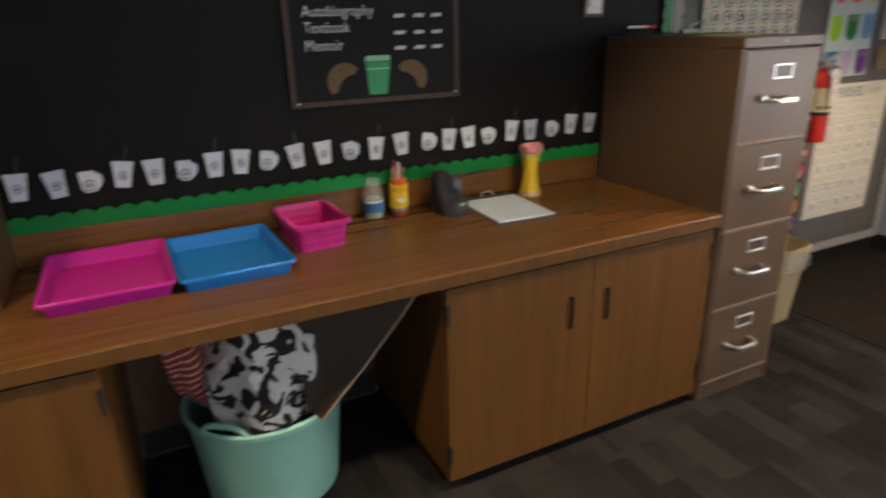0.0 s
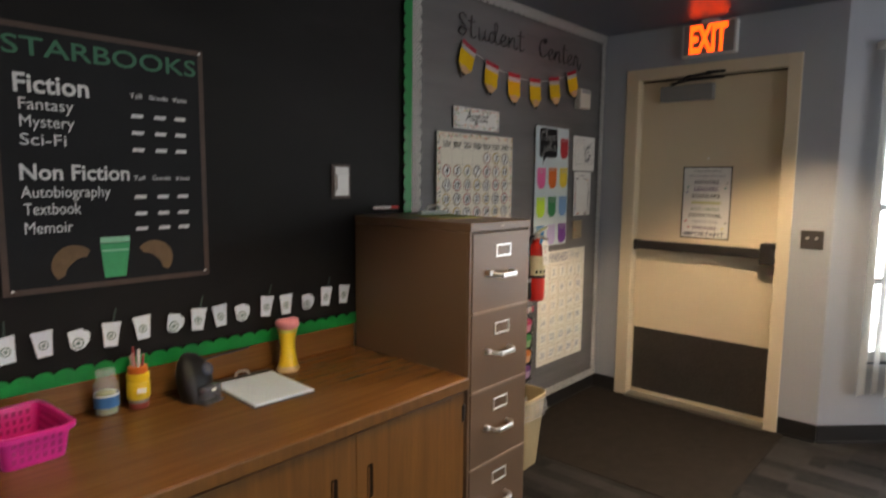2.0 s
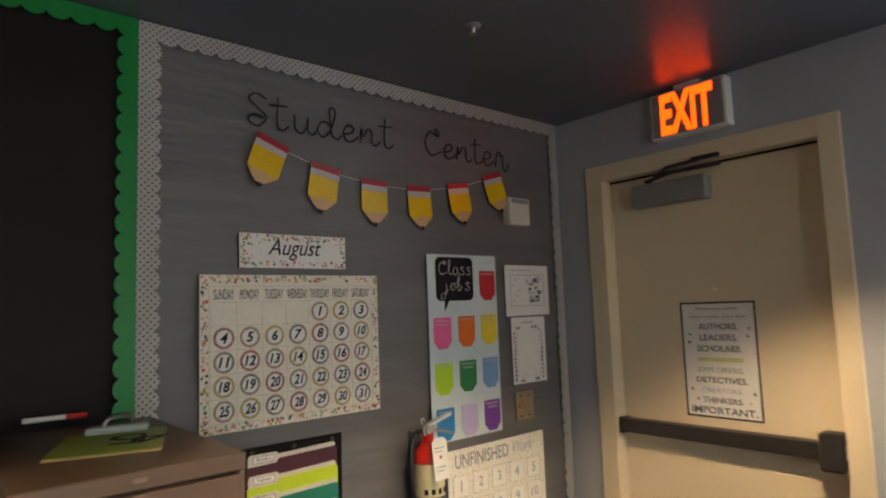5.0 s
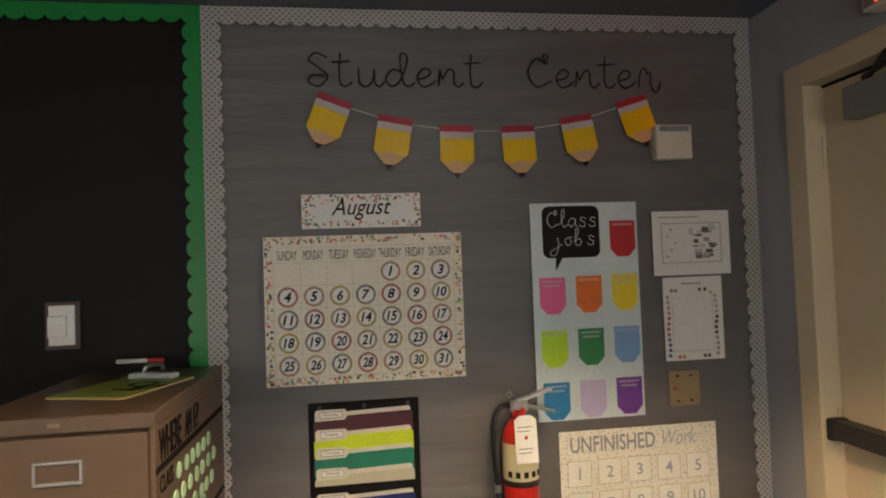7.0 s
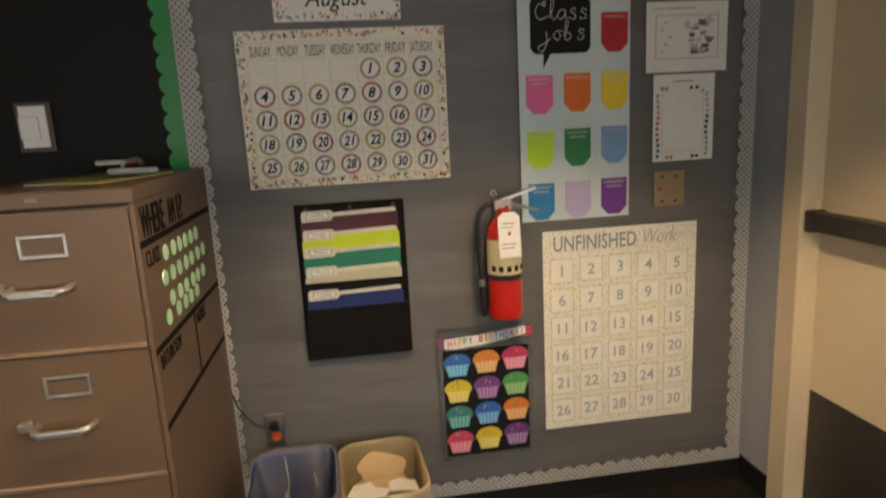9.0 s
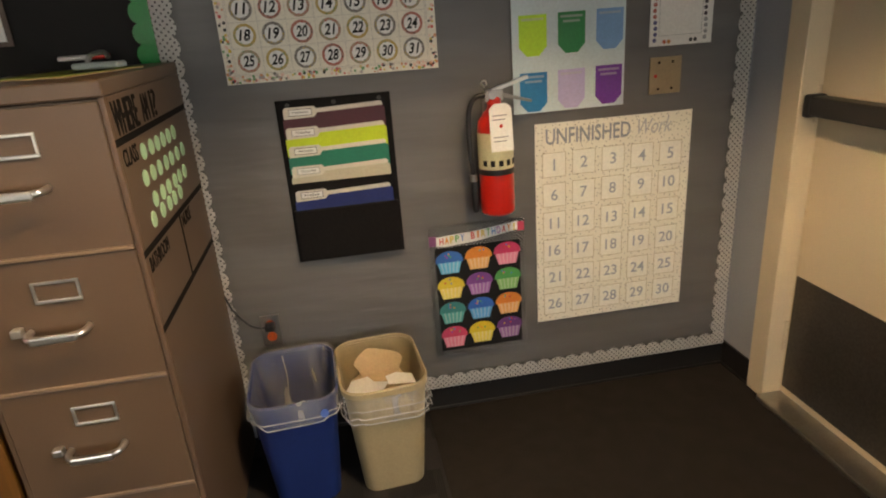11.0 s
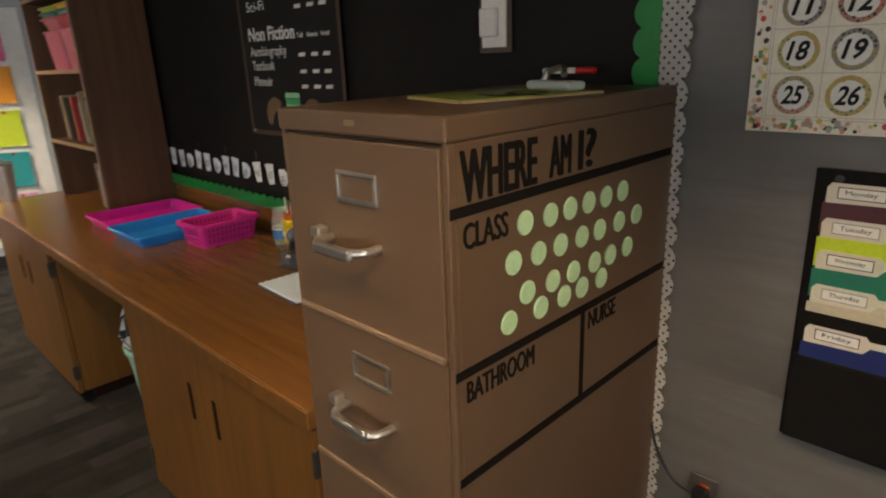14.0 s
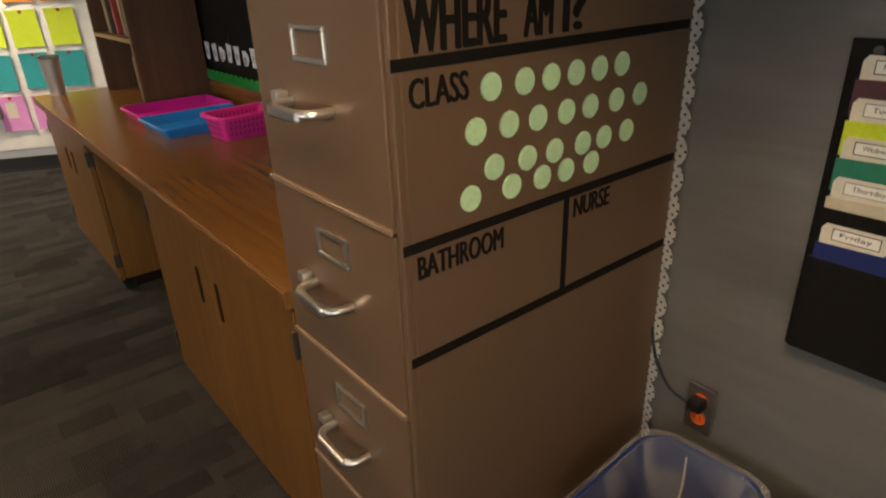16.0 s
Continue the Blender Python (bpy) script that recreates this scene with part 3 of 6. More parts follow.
for s in cols[1:-1]:
    part("mullion", box(s - 0.017, s + 0.017, 0.0445, 0.0855, z0 + 0.06, z1 - 0.05, 0.003), M_FRAMEWHITE, win)
for i in range(3):
    for j in range(4):
        p = part("pane", box(cols[i], cols[i + 1], 0.063, 0.067, zs[j], zs[j + 1]), M_PANE, win)
        p.visible_shadow = False

# unseen windows of the same kind, added so more daylight reaches the boards
copy_thing(win, pose(BAYEND[0], BAYEND[1] - 0.15, 0, 0, 0, -90)).name = "unseen_window_2"
copy_thing(win, pose(3.26 + WIN[0], -4.2, 0, 0, 0, 180)).name = "unseen_window_3"
copy_thing(win, pose(0.86 + WIN[0], -4.2, 0, 0, 0, 180)).name = "unseen_window_4"

# vertical blind
blind = thing("vertical_blind", BAY @ pose(0.148, -0.06, 0.295), "white vertical slat blind, half open over a bright window", "blind")
part("head_rail", box(-0.01, 1.43, -0.03, 0.03, 1.875, 1.912, 0.004), M_WHITE, blind)
slat = bmesh.new()
for k in range(9):
    u = k / 8 - 0.5
    slat.verts.new((u * 0.089, 0.009 * (1 - 4 * u * u), 0.0))
    slat.verts.new((u * 0.089, 0.009 * (1 - 4 * u * u), 1.86))
slat.verts.ensure_lookup_table()
for k in range(8):
    slat.faces.new((slat.verts[2 * k], slat.verts[2 * k + 2], slat.verts[2 * k + 3], slat.verts[2 * k + 1]))
bmesh.ops.solidify(slat, geom=slat.faces[:], thickness=0.0012)
first = part("slat", slat, M_SLAT, blind, smooth=True)
clip = part("hanger", box(-0.006, 0.006, -0.003, 0.003, 1.855, 1.89, 0.001), M_WHITE, blind)
for i in range(18):
    s, c = (first, clip) if i == 0 else (first.copy(), clip.copy())
    for o in (s, c):
        if i:
            scene.collection.objects.link(o)
        o.matrix_basis = pose(0.045 + 0.078 * i, 0, 0.012 * math.sin(i * 2.1) if o is s else 0, 0.4 * math.sin(i * 1.7), 0.5 * math.sin(i * 2.9), 27 + 7 * math.sin(i * 1.3))

# ---------------------------------------------------------------- exit door
DOORPOSE = pose(EAST, 0, 0, 90, 0, -90)  # x runs to -y, y up, z out into the room
door = thing("door_1", DOORPOSE, "closed cream steel exit door in a cream frame", "door", kind="structure")
Y = lambda y: -y  # room y to door-local x
part("left_jamb", box(Y(1.822), Y(1.738), 0, 2.186, -0.125, 0.012, 0.003), M_CREAM, door)
part("right_jamb", box(Y(0.867), Y(0.796), 0, 2.186, -0.125, 0.012, 0.003), M_CREAM, door)
part("head_jamb", box(Y(1.738), Y(0.867), 2.114, 2.186, -0.125, 0.012, 0.003), M_CREAM, door)
part("stop", box(Y(1.738), Y(0.867), 2.106, 2.114, -0.10, -0.052, 0.001), M_DARK, door)
leaf = part("leaf", box(Y(1.7365), Y(0.8685), 0.021, 2.113, -0.105, -0.06, 0.003), M_CREAM, door)
part("kick_plate", box(Y(1.726), Y(0.880), 0.050, 0.480, -0.0585, -0.0565, 0.0005), M_KICK, leaf, "dark brushed metal kick plate")
part("threshold", prism([(Y(1.737), 0.0), (Y(0.868), 0.0), (Y(0.868), 0.020), (Y(1.737), 0.020)], -0.11, 0.035, 0.004), M_ALU, door, "scuffed aluminium threshold")
bar = part("push_bar", box(Y(1.714), Y(0.947), 1.020, 1.078, -0.055, 0.0, 0.006), M_BAR, leaf, "dark push bar")
part("bar_cap", box(Y(1.733), Y(1.703), 1.014, 1.083, -0.057, 0.004, 0.008), M_BAR, leaf)
part("latch_box", box(Y(0.950), Y(0.876), 0.988, 1.115, -0.057, 0.02, 0.010), M_BAR, leaf)
part("latch_bolt", box(Y(0.878), Y(0.866), 1.030, 1.080, -0.045, -0.005, 0.003), M_ALU, leaf)
part("closer_body", box(Y(1.600), Y(1.274), 1.970, 2.066, -0.057, 0.0, 0.006), M_GREYMETAL, leaf, "grey door closer")
part("closer_arm", tube([(Y(1.54), 2.078, -0.02), (Y(1.40), 2.090, 0.015), (Y(1.22), 2.098, -0.03)], 0.008, 6, 1), M_BAR, leaf)
part("closer_link", tube([(Y(1.53), 2.068, -0.02), (Y(1.42), 2.112, 0.02), (Y(1.28), 2.120, 0.02)], 0.008, 6, 1), M_BAR, leaf)
part("closer_shoe", box(Y(1.31), Y(1.20), 2.115, 2.132, 0.013, 0.03, 0.003), M_BAR, door)
part("peephole", moved(lathe([(0.007, 0), (0.007, 0.003), (0.004, 0.004)], 12), Matrix.Translation((Y(1.295), 1.612, -0.06))), M_CHROME, leaf)
for k, z in enumerate((0.25, 1.05, 1.90)):
    part("hinge", moved(lathe([(0.008, -0.055), (0.008, 0.055)], 10), pose(Y(1.737), z, -0.050, 90, 0, 0)), M_CREAM, door)

sign = thing("door_notice", DOORPOSE @ Matrix.Translation((Y(1.445), 1.111, -0.0595)) @ Matrix.Diagonal((1.0, 1.025, 1, 1)), "white paper notice in a thin black frame on the door", "notice")
part("paper", sheet(0.298, 0.44, 0.0012, 0.0, 0.0), M_PAPER, sign)
bm = bmesh.new()
for q in ((0, 0.298, 0, 0.007), (0, 0.298, 0.433, 0.44), (0, 0.007, 0.007, 0.433), (0.291, 0.298, 0.007, 0.433)):
    box(q[0], q[1], q[2], q[3], 0.0012, 0.0022, bm=bm)
part("border", bm, M_INK, sign)
LINES = [("When you enter", 0.405, 0.016, 0.17, (0.25, 0.25, 0.26)), ("this room, you are", 0.375, 0.016, 0.22, (0.3, 0.3, 0.32)), ("AUTHORS.", 0.334, 0.024, 0.155, (0.03, 0.03, 0.04)),
         ("LEADERS.", 0.292, 0.024, 0.15, (0.12, 0.05, 0.16)), ("SCHOLARS.", 0.250, 0.024, 0.175, (0.02, 0.02, 0.02)), (None, 0.212, 0.017, 0.18, (0.55, 0.55, 0.30)),
         ("EXPLORERS.", 0.172, 0.019, 0.18, (0.30, 0.36, 0.28)), ("DETECTIVES.", 0.132, 0.022, 0.20, (0.03, 0.03, 0.03)), ("CREATORS.", 0.095, 0.018, 0.16, (0.40, 0.40, 0.42)),
         ("THINKERS.", 0.056, 0.022, 0.16, (0.10, 0.05, 0.12)), ("IMPORTANT.", 0.016, 0.026, 0.255, (0.05, 0.05, 0.09))]
for words, y, h, w, c in LINES:
    if words:
        bm = letters(words, 0.149, y, w, h, 0.0014, bold=0.015, align="CENTER")
    else:
        bm = box(0.149 - w / 2, 0.149 + w / 2, y, y + h, 0.0013, 0.0018)
    part("line_of_text", bm, paint(c), sign)
for x, y, c in ((0.035, 0.315, (0.05, 0.25, 0.2)), (0.03, 0.285, (0.05, 0.05, 0.3)), (0.262, 0.31, (0.05, 0.3, 0.25)), (0.05, 0.07, (0.4, 0.05, 0.05)), (0.03, 0.105, (0.5, 0.08, 0.08)), (0.255, 0.065, (0.6, 0.55, 0.1)), (0.272, 0.1, (0.1, 0.1, 0.1)), (0.27, 0.34, (0.3, 0.3, 0.3))):
    part("printed_spot", prism(disc(0.006, 8, x, y), 0.0012, 0.0018), paint(c), sign)

ex = thing("exit_sign", pose(EAST, 1.297, 2.222, 90, 0, -90), "white exit sign with glowing orange-red letters above the door", "exit sign")
part("housing", box(-0.157, 0.157, 0, 0.190, 0.0, 0.055, 0.006), M_WHITE, ex)
part("face", box(-0.145, 0.145, 0.008, 0.182, 0.055, 0.058, 0.002), M_GREYMETAL, ex)
part("lit_letters", letters("EXIT", 0, 0.012, 0.216, 0.166, 0.0585, bold=0.034, align="CENTER", deep=0.002), M_EXIT, ex, "glowing orange-red EXIT letters")
part("canopy", box(-0.05, 0.05, 0.190, CEIL - 2.222, 0.002, 0.05, 0.003), M_WHITE, ex)

plate = thing("wall_plate", pose(EAST, 0.688, 1.100, 90, 0, -90), "dull steel switch plate with two key switches beside the door", "switch plate")
part("plate", box(-0.057, 0.057, 0, 0.105, 0, 0.006, 0.002), mat("dull dark steel", (0.10, 0.095, 0.09), 0.4, 0.5), plate)
for x in (-0.022, 0.022):
    part("key_switch", moved(lathe([(0.008, 0), (0.008, 0.004), (0.005, 0.005)], 12), pose(x, 0.062, 0.006)), M_CHROME, plate)

# fittings for all cans, the assumed unseen ones too
for k, (cx, cy) in enumerate(CANS):
    can = thing("ceiling_downlight", pose(cx, cy, CEIL), "round recessed ceiling downlight with a white trim, switched on", "downlight", "ceiling downlights")
    part("trim_ring", lathe([(0.075, -0.002), (0.095, -0.010), (0.108, -0.004), (0.108, 0.0), (0.075, 0.0)], 36, False), M_WHITE, can, smooth=True)
    part("lens", lathe([(0.074, -0.004), (0.074, -0.001)], 36), M_CANLENS, can, "warm lit lens")
spr = thing("fire_sprinkler", pose(2.80, 1.44, CEIL), "small metal fire sprinkler in the ceiling", "sprinkler")
part("escutcheon", lathe([(0.010, -0.008), (0.022, -0.005), (0.026, 0.0)], 20), M_GREYMETAL, spr, smooth=True)
part("head", lathe([(0.011, -0.026), (0.011, -0.024), (0.003, -0.023), (0.005, -0.016), (0.008, -0.008)], 14), M_ALU, spr)

# ---------------------------------------------------------------- bulletin boards on the long wall
def backing(name, x0, x1, z0, z1, material, label, amp, lift=0.006, nx=90, nz=60, m=None):
    """Paper stretched over the wall, with soft creases."""
    bm = bmesh.new()
    rows = []
    for j in range(nz + 1):
        row = []
        for i in range(nx + 1):
            u, v = x0 + (x1 - x0) * i / nx, z0 + (z1 - z0) * j / nz
            edge = min(1, 8 * min(i, nx - i) / nx) * min(1, 8 * min(j, nz - j) / nz)
            k = noise.noise(Vector((u * 1.6, 3.1, v * 6.5))) + 0.6 * noise.noise(Vector((u * 4.0 + v * 2, 9.0, v * 9.0)))
            row.append(bm.verts.new((u, v, lift + amp * edge * (0.6 + min(k, 0.6)))))
        rows.append(row)
    for j in range(nz):
        for i in range(nx):
            bm.faces.new((rows[j][i], rows[j][i + 1], rows[j + 1][i + 1], rows[j + 1][i]))
    ob = link_mesh(name, bm, material, smooth=True)
    ob.matrix_basis = m or wallface(0, 0)
    return tagged(ob, label, "bulletin board", kind="structure")


backing("board_black", -0.4965, 1.995, 0.848, 2.424, M_BLACKPAPER, "black paper covering the bulletin board above the counter", 0.0045)
backing("board_grey", 1.995, 3.845, 0.106, 2.424, M_GREYPAPER, "grey paper covering the bulletin board, softly creased", 0.0105)


def trim(name, m, length, width, material, label, depth, pitch=0.055):
    ob = link_mesh(name, scallops(length, width, pitch, depth), material)
    ob.matrix_basis = m
    tagged(ob, label, "border trim", kind="structure")


WL, GL = "white scalloped border trim with small black dots", "green scalloped border trim"
L = 0.016
trim("trim_white_left", wallface(1.995, 2.426, lift=L) @ pose(0, 0, 0, 0, 0, -90), 2.32, 0.062, M_DOTTRIM, WL, 0.014)
trim("trim_white_right", wallface(3.845, 0.104, lift=L) @ pose(0, 0, 0, 0, 0, 90), 2.32, 0.058, M_DOTTRIM, WL, 0.014)
trim("trim_white_top", wallface(3.847, 2.427, lift=L + 0.003) @ pose(0, 0, 0, 0, 0, 180), 1.852, 0.060, M_DOTTRIM, WL, 0.014)
trim("trim_white_bottom", wallface(1.995, 0.102, lift=L + 0.003), 1.852, 0.056, M_DOTTRIM, WL, 0.014)
trim("trim_green_right", wallface(1.995, 0.86, lift=L) @ pose(0, 0, 0, 0, 0, 90), 1.566, 0.056, M_GREEN, GL, 0.016)
trim("trim_green_top", wallface(1.992, 2.427, lift=L + 0.003) @ pose(0, 0, 0, 0, 0, 180), 2.49, 0.056, M_GREEN, GL, 0.016)
trim("trim_green_bottom", wallface(-0.496, 0.846, lift=L + 0.003), 2.152, 0.050, M_GREEN, GL, 0.013)

# hand-drawn title: one pen stroke a letter
PEN = {
    "S": [(0.62, 0.86), (0.30, 1.0), (0.08, 0.80), (0.36, 0.56), (0.62, 0.30), (0.36, 0.0), (0.06, 0.14), (0.20, 0.34), (0.52, 0.30)],
    "t": [(0.22, 1.0), (0.18, 0.5), (0.20, 0.08), (0.38, 0.0), (0.55, 0.14)],
    "u": [(0.05, 0.55), (0.08, 0.12), (0.28, 0.0), (0.48, 0.22), (0.52, 0.52), (0.52, 0.14), (0.66, 0.0), (0.80, 0.12)],
    "d": [(0.55, 0.42), (0.26, 0.52), (0.04, 0.24), (0.22, 0.0), (0.50, 0.24), (0.70, 0.84), (0.58, 1.02), (0.48, 0.84), (0.56, 0.16), (0.74, 0.0), (0.90, 0.12)],
    "e": [(0.06, 0.22), (0.36, 0.30), (0.46, 0.46), (0.26, 0.56), (0.06, 0.28), (0.22, 0.0), (0.50, 0.08), (0.62, 0.2)],
    "n": [(0.04, 0.02), (0.10, 0.52), (0.16, 0.24), (0.36, 0.54), (0.52, 0.44), (0.52, 0.12), (0.66, 0.0), (0.82, 0.14)],
    "C": [(0.60, 0.78), (0.52, 1.02), (0.66, 0.98), (0.62, 0.76), (0.28, 0.90), (0.02, 0.46), (0.28, 0.02), (0.76, 0.20)],
    "r": [(0.04, 0.0), (0.14, 0.54), (0.30, 0.62), (0.34, 0.46), (0.46, 0.5), (0.46, 0.10), (0.60, -0.16), (0.74, 0.02), (0.78, 0.2)],
}
title = thing("title_lettering", wallface(2.312, 2.180, lift=0.013), "thin black hand-drawn script lettering on the grey board", "lettering")
x = 0.0
for word, start, step in (("Student", 0.0, (0.085, 0.075, 0.088, 0.100, 0.072, 0.092, 0.07)), ("Center", 0.725, (0.093, 0.070, 0.088, 0.062, 0.074, 0.09))):
    x = start
    for ch, dx in zip(word, step):
        k = 0.108
        part("letter", tube([(x + px * k, py * k - 0.003, 0.002) for px, py in PEN[ch]], 0.0026, 6, 5), M_INK, title)
        if ch == "t":
            part("cross_stroke", tube([(x - 0.004, 0.075, 0.002), (x + 0.055, 0.079, 0.002)], 0.0026, 6, 1), M_INK, title)
        x += dx


# pencil bunting
bunt = thing("pencil_bunting", wallface(0, 0, lift=0.016), "string of six paper pencil pennants with pink erasers", "bunting")
FLAGS = [(2.398, 2.126, -21), (2.590, 2.063, -10), (2.790, 2.035, -1.5), (2.995, 2.033, 2.5), (3.198, 2.066, 9), (3.397, 2.127, 17)]
W2 = 0.056
for fx, fz, tilt in FLAGS:
    m = pose(fx, fz, 0.002, 0, 0, tilt) @ pose(0, 0, 0, -3, 0, 0)
    pen = part("pennant", moved(prism([(-W2, -0.030), (W2, -0.030), (W2, -0.105), (W2 * 0.42, -0.137), (-W2 * 0.42, -0.137), (-W2, -0.105)][::-1], 0, 0.0012), m), paint((0.74, 0.47, 0.015), 0.18), bunt)
    for nm, pts, c in (("eraser_band", [(-W2, 0.014), (W2, 0.014), (W2, -0.008), (-W2, -0.008)], (0.36, 0.03, 0.05)), ("ferrule", [(-W2, -0.008), (W2, -0.008), (W2, -0.030), (-W2, -0.030)], (0.50, 0.46, 0.44)),
                       ("wood_tip", [(-W2 * 0.98, -0.104), (-W2 * 0.5, -0.111), (0.0, -0.103), (W2 * 0.5, -0.111), (W2 * 0.98, -0.104), (W2 * 0.25, -0.145), (-W2 * 0.25, -0.145)], (0.62, 0.38, 0.20)), ("lead", [(-W2 * 0.27, -0.144), (W2 * 0.27, -0.144), (0.0, -0.163)], (0.02, 0.015, 0.012))):
        part(nm, moved(prism(pts[::-1], 0.0013, 0.0022), m), paint(c, 0.25), bunt if nm == "eraser_band" else pen)
pts = [(2.40, 2.12, 0.001)]
for (ax, az, _), (bx, bz, _) in zip(FLAGS, FLAGS[1:]):
    pts += [((ax + bx) / 2, (az + bz) / 2 - 0.004, 0.001), (bx, bz - 0.002, 0.001)]
part("string", tube(pts, 0.0011, 5, 3), M_PAPER, bunt)

# month card and calendar
CONF = [(0.55, 0.06, 0.06), (0.62, 0.45, 0.05), (0.02, 0.02, 0.02), (0.12, 0.30, 0.12), (0.60, 0.25, 0.12), (0.72, 0.50, 0.40), (0.35, 0.30, 0.28)]


def confetti(parent, w, h, band, count, seed, inside=0.0):
    """Printed confetti round the edge, one mesh for each colour."""
    rnd = random.Random(seed)
    sets = [bmesh.new() for _ in CONF]
    for _ in range(count):
        if rnd.random() < inside:
            px, py = rnd.uniform(0.006, w - 0.006), rnd.uniform(0.006, h - 0.006)
            if abs(py - h / 2) < h * 0.22 and abs(px - w / 2) < w * 0.36:
                continue
        elif rnd.random() < w / (w + h):
            px, py = rnd.uniform(0.005, w - 0.005), rnd.choice((rnd.uniform(0.004, band), h - rnd.uniform(0.004, band)))
        else:
            px, py = rnd.choice((rnd.uniform(0.004, band), w - rnd.uniform(0.004, band))), rnd.uniform(0.005, h - 0.005)
        k = rnd.randrange(len(CONF))
        z = 0.0022 + k * 0.00006
        vs = [sets[k].verts.new((qx, qy, z)) for qx, qy in disc(rnd.uniform(0.0028, 0.0052), 7, px, py)]
        sets[k].faces.new(vs)
    for k, bm in enumerate(sets):
        tagged(part("confetti", bm, paint(CONF[k]), parent), kind="stuff")


month = thing("month_card", wallface(2.286, 1.722, lift=0.016) @ Matrix.Diagonal((1.0, 1.02, 1, 1)), "white month card with a confetti edge reading August", "sign")
part("card", sheet(0.375, 0.106, 0.002), M_PAPER, month)
confetti(month, 0.375, 0.106, 0.020, 190, 5, 0.3)
part("month_name", letters("August", 0.187, 0.024, 0.19, 0.068, 0.0022, shear=0.35, bold=0.004, align="CENTER"), M_INK, month)

cal = thing("calendar_chart", wallface(2.166, 1.234, lift=0.016) @ Matrix.Diagonal((1.02, 1.018, 1, 1)), "white August calendar chart with confetti edge and round date cards", "calendar")
CW, CH = 0.612, 0.457
part("sheet", sheet(CW, CH, 0.002, 0, 0.0), paint((0.74, 0.69, 0.58)), cal)
confetti(cal, CW, CH, 0.022, 420, 7)
gx, gy, gw, gh = 0.030, 0.026, 0.552, 0.350
lines = [(gx + gw * i / 7 - 0.0005, gx + gw * i / 7 + 0.0005, gy, gy + gh, 0.0021, 0.0024) for i in range(8)]
lines += [(gx, gx + gw, gy + gh * j / 5 - 0.0005, gy + gh * j / 5 + 0.0005, 0.0022, 0.0025) for j in range(6)]
lines += [(gx - 0.004, gx + gw + 0.004, y, y + 0.001, 0.0021, 0.0024) for y in (gy - 0.005, gy + gh + 0.046)]
lines += [(x, x + 0.001, gy - 0.004, gy + gh + 0.046, 0.0021, 0.0024) for x in (gx - 0.005, gx + gw + 0.004)]
for q in lines:
    part("grid_line", box(*q), paint((0.42, 0.38, 0.34)), cal)
for i, day in enumerate(("SUNDAY", "MONDAY", "TUESDAY", "WEDNESDAY", "THURSDAY", "FRIDAY", "SATURDAY")):
    part("weekday", letters(day, gx + gw * (i + 0.5) / 7, gy + gh + 0.008, 0.070 if len(day) > 7 else 0.060, 0.030, 0.0022, align="CENTER"), M_INK, cal)
RINGS = [(0.42, 0.18, 0.135), (0.25, 0.225, 0.195), (0.47, 0.34, 0.12), (0.40, 0.285, 0.19)]
SPECKS = [(0.40, 0.05, 0.05), (0.03, 0.03, 0.03), (0.45, 0.30, 0.04), (0.10, 0.22, 0.10)]
for d in range(1, 32):
    col, row = (d + 3) % 7, (d + 3) // 7
    cx, cy = gx + gw * (col + 0.5) / 7, gy + gh * (4.5 - row) / 5
    ring = part("date_card", moved(prism(disc(0.0315, 22), 0.0022, 0.0034), pose(cx, cy, 0)), paint(RINGS[(d * 7) % 4]), cal)
    part("date_face", moved(prism(disc(0.0240, 20), 0.0035, 0.0039), pose(cx, cy, 0)), M_PAPER, ring)
    bm = bmesh.new()
    for k in range(24):
        a, rad = 2 * math.pi * k / 24 + d, 0.0268 + 0.0024 * math.sin(k * 2.6 + d)
        vs = [bm.verts.new((qx, qy, 0.0041)) for qx, qy in disc(0.0021 + 0.0007 * math.sin(k * 1.7), 6, cx + rad * math.cos(a), cy + rad * math.sin(a))]
        bm.faces.new(vs)
        if k == 11:
            tagged(part("ring_speckle", bm, paint(SPECKS[(d * 3) % 4]), ring), kind="stuff")
            bm = bmesh.new()
    tagged(part("ring_speckle", bm, paint(SPECKS[(d * 3 + 1) % 4]), ring), kind="stuff")
    part("numeral", letters(str(d), cx, cy - 0.015, 0.034 if d > 9 else None, 0.031, 0.0043, shear=0.25, bold=0.028, align="CENTER"), M_INK, ring)

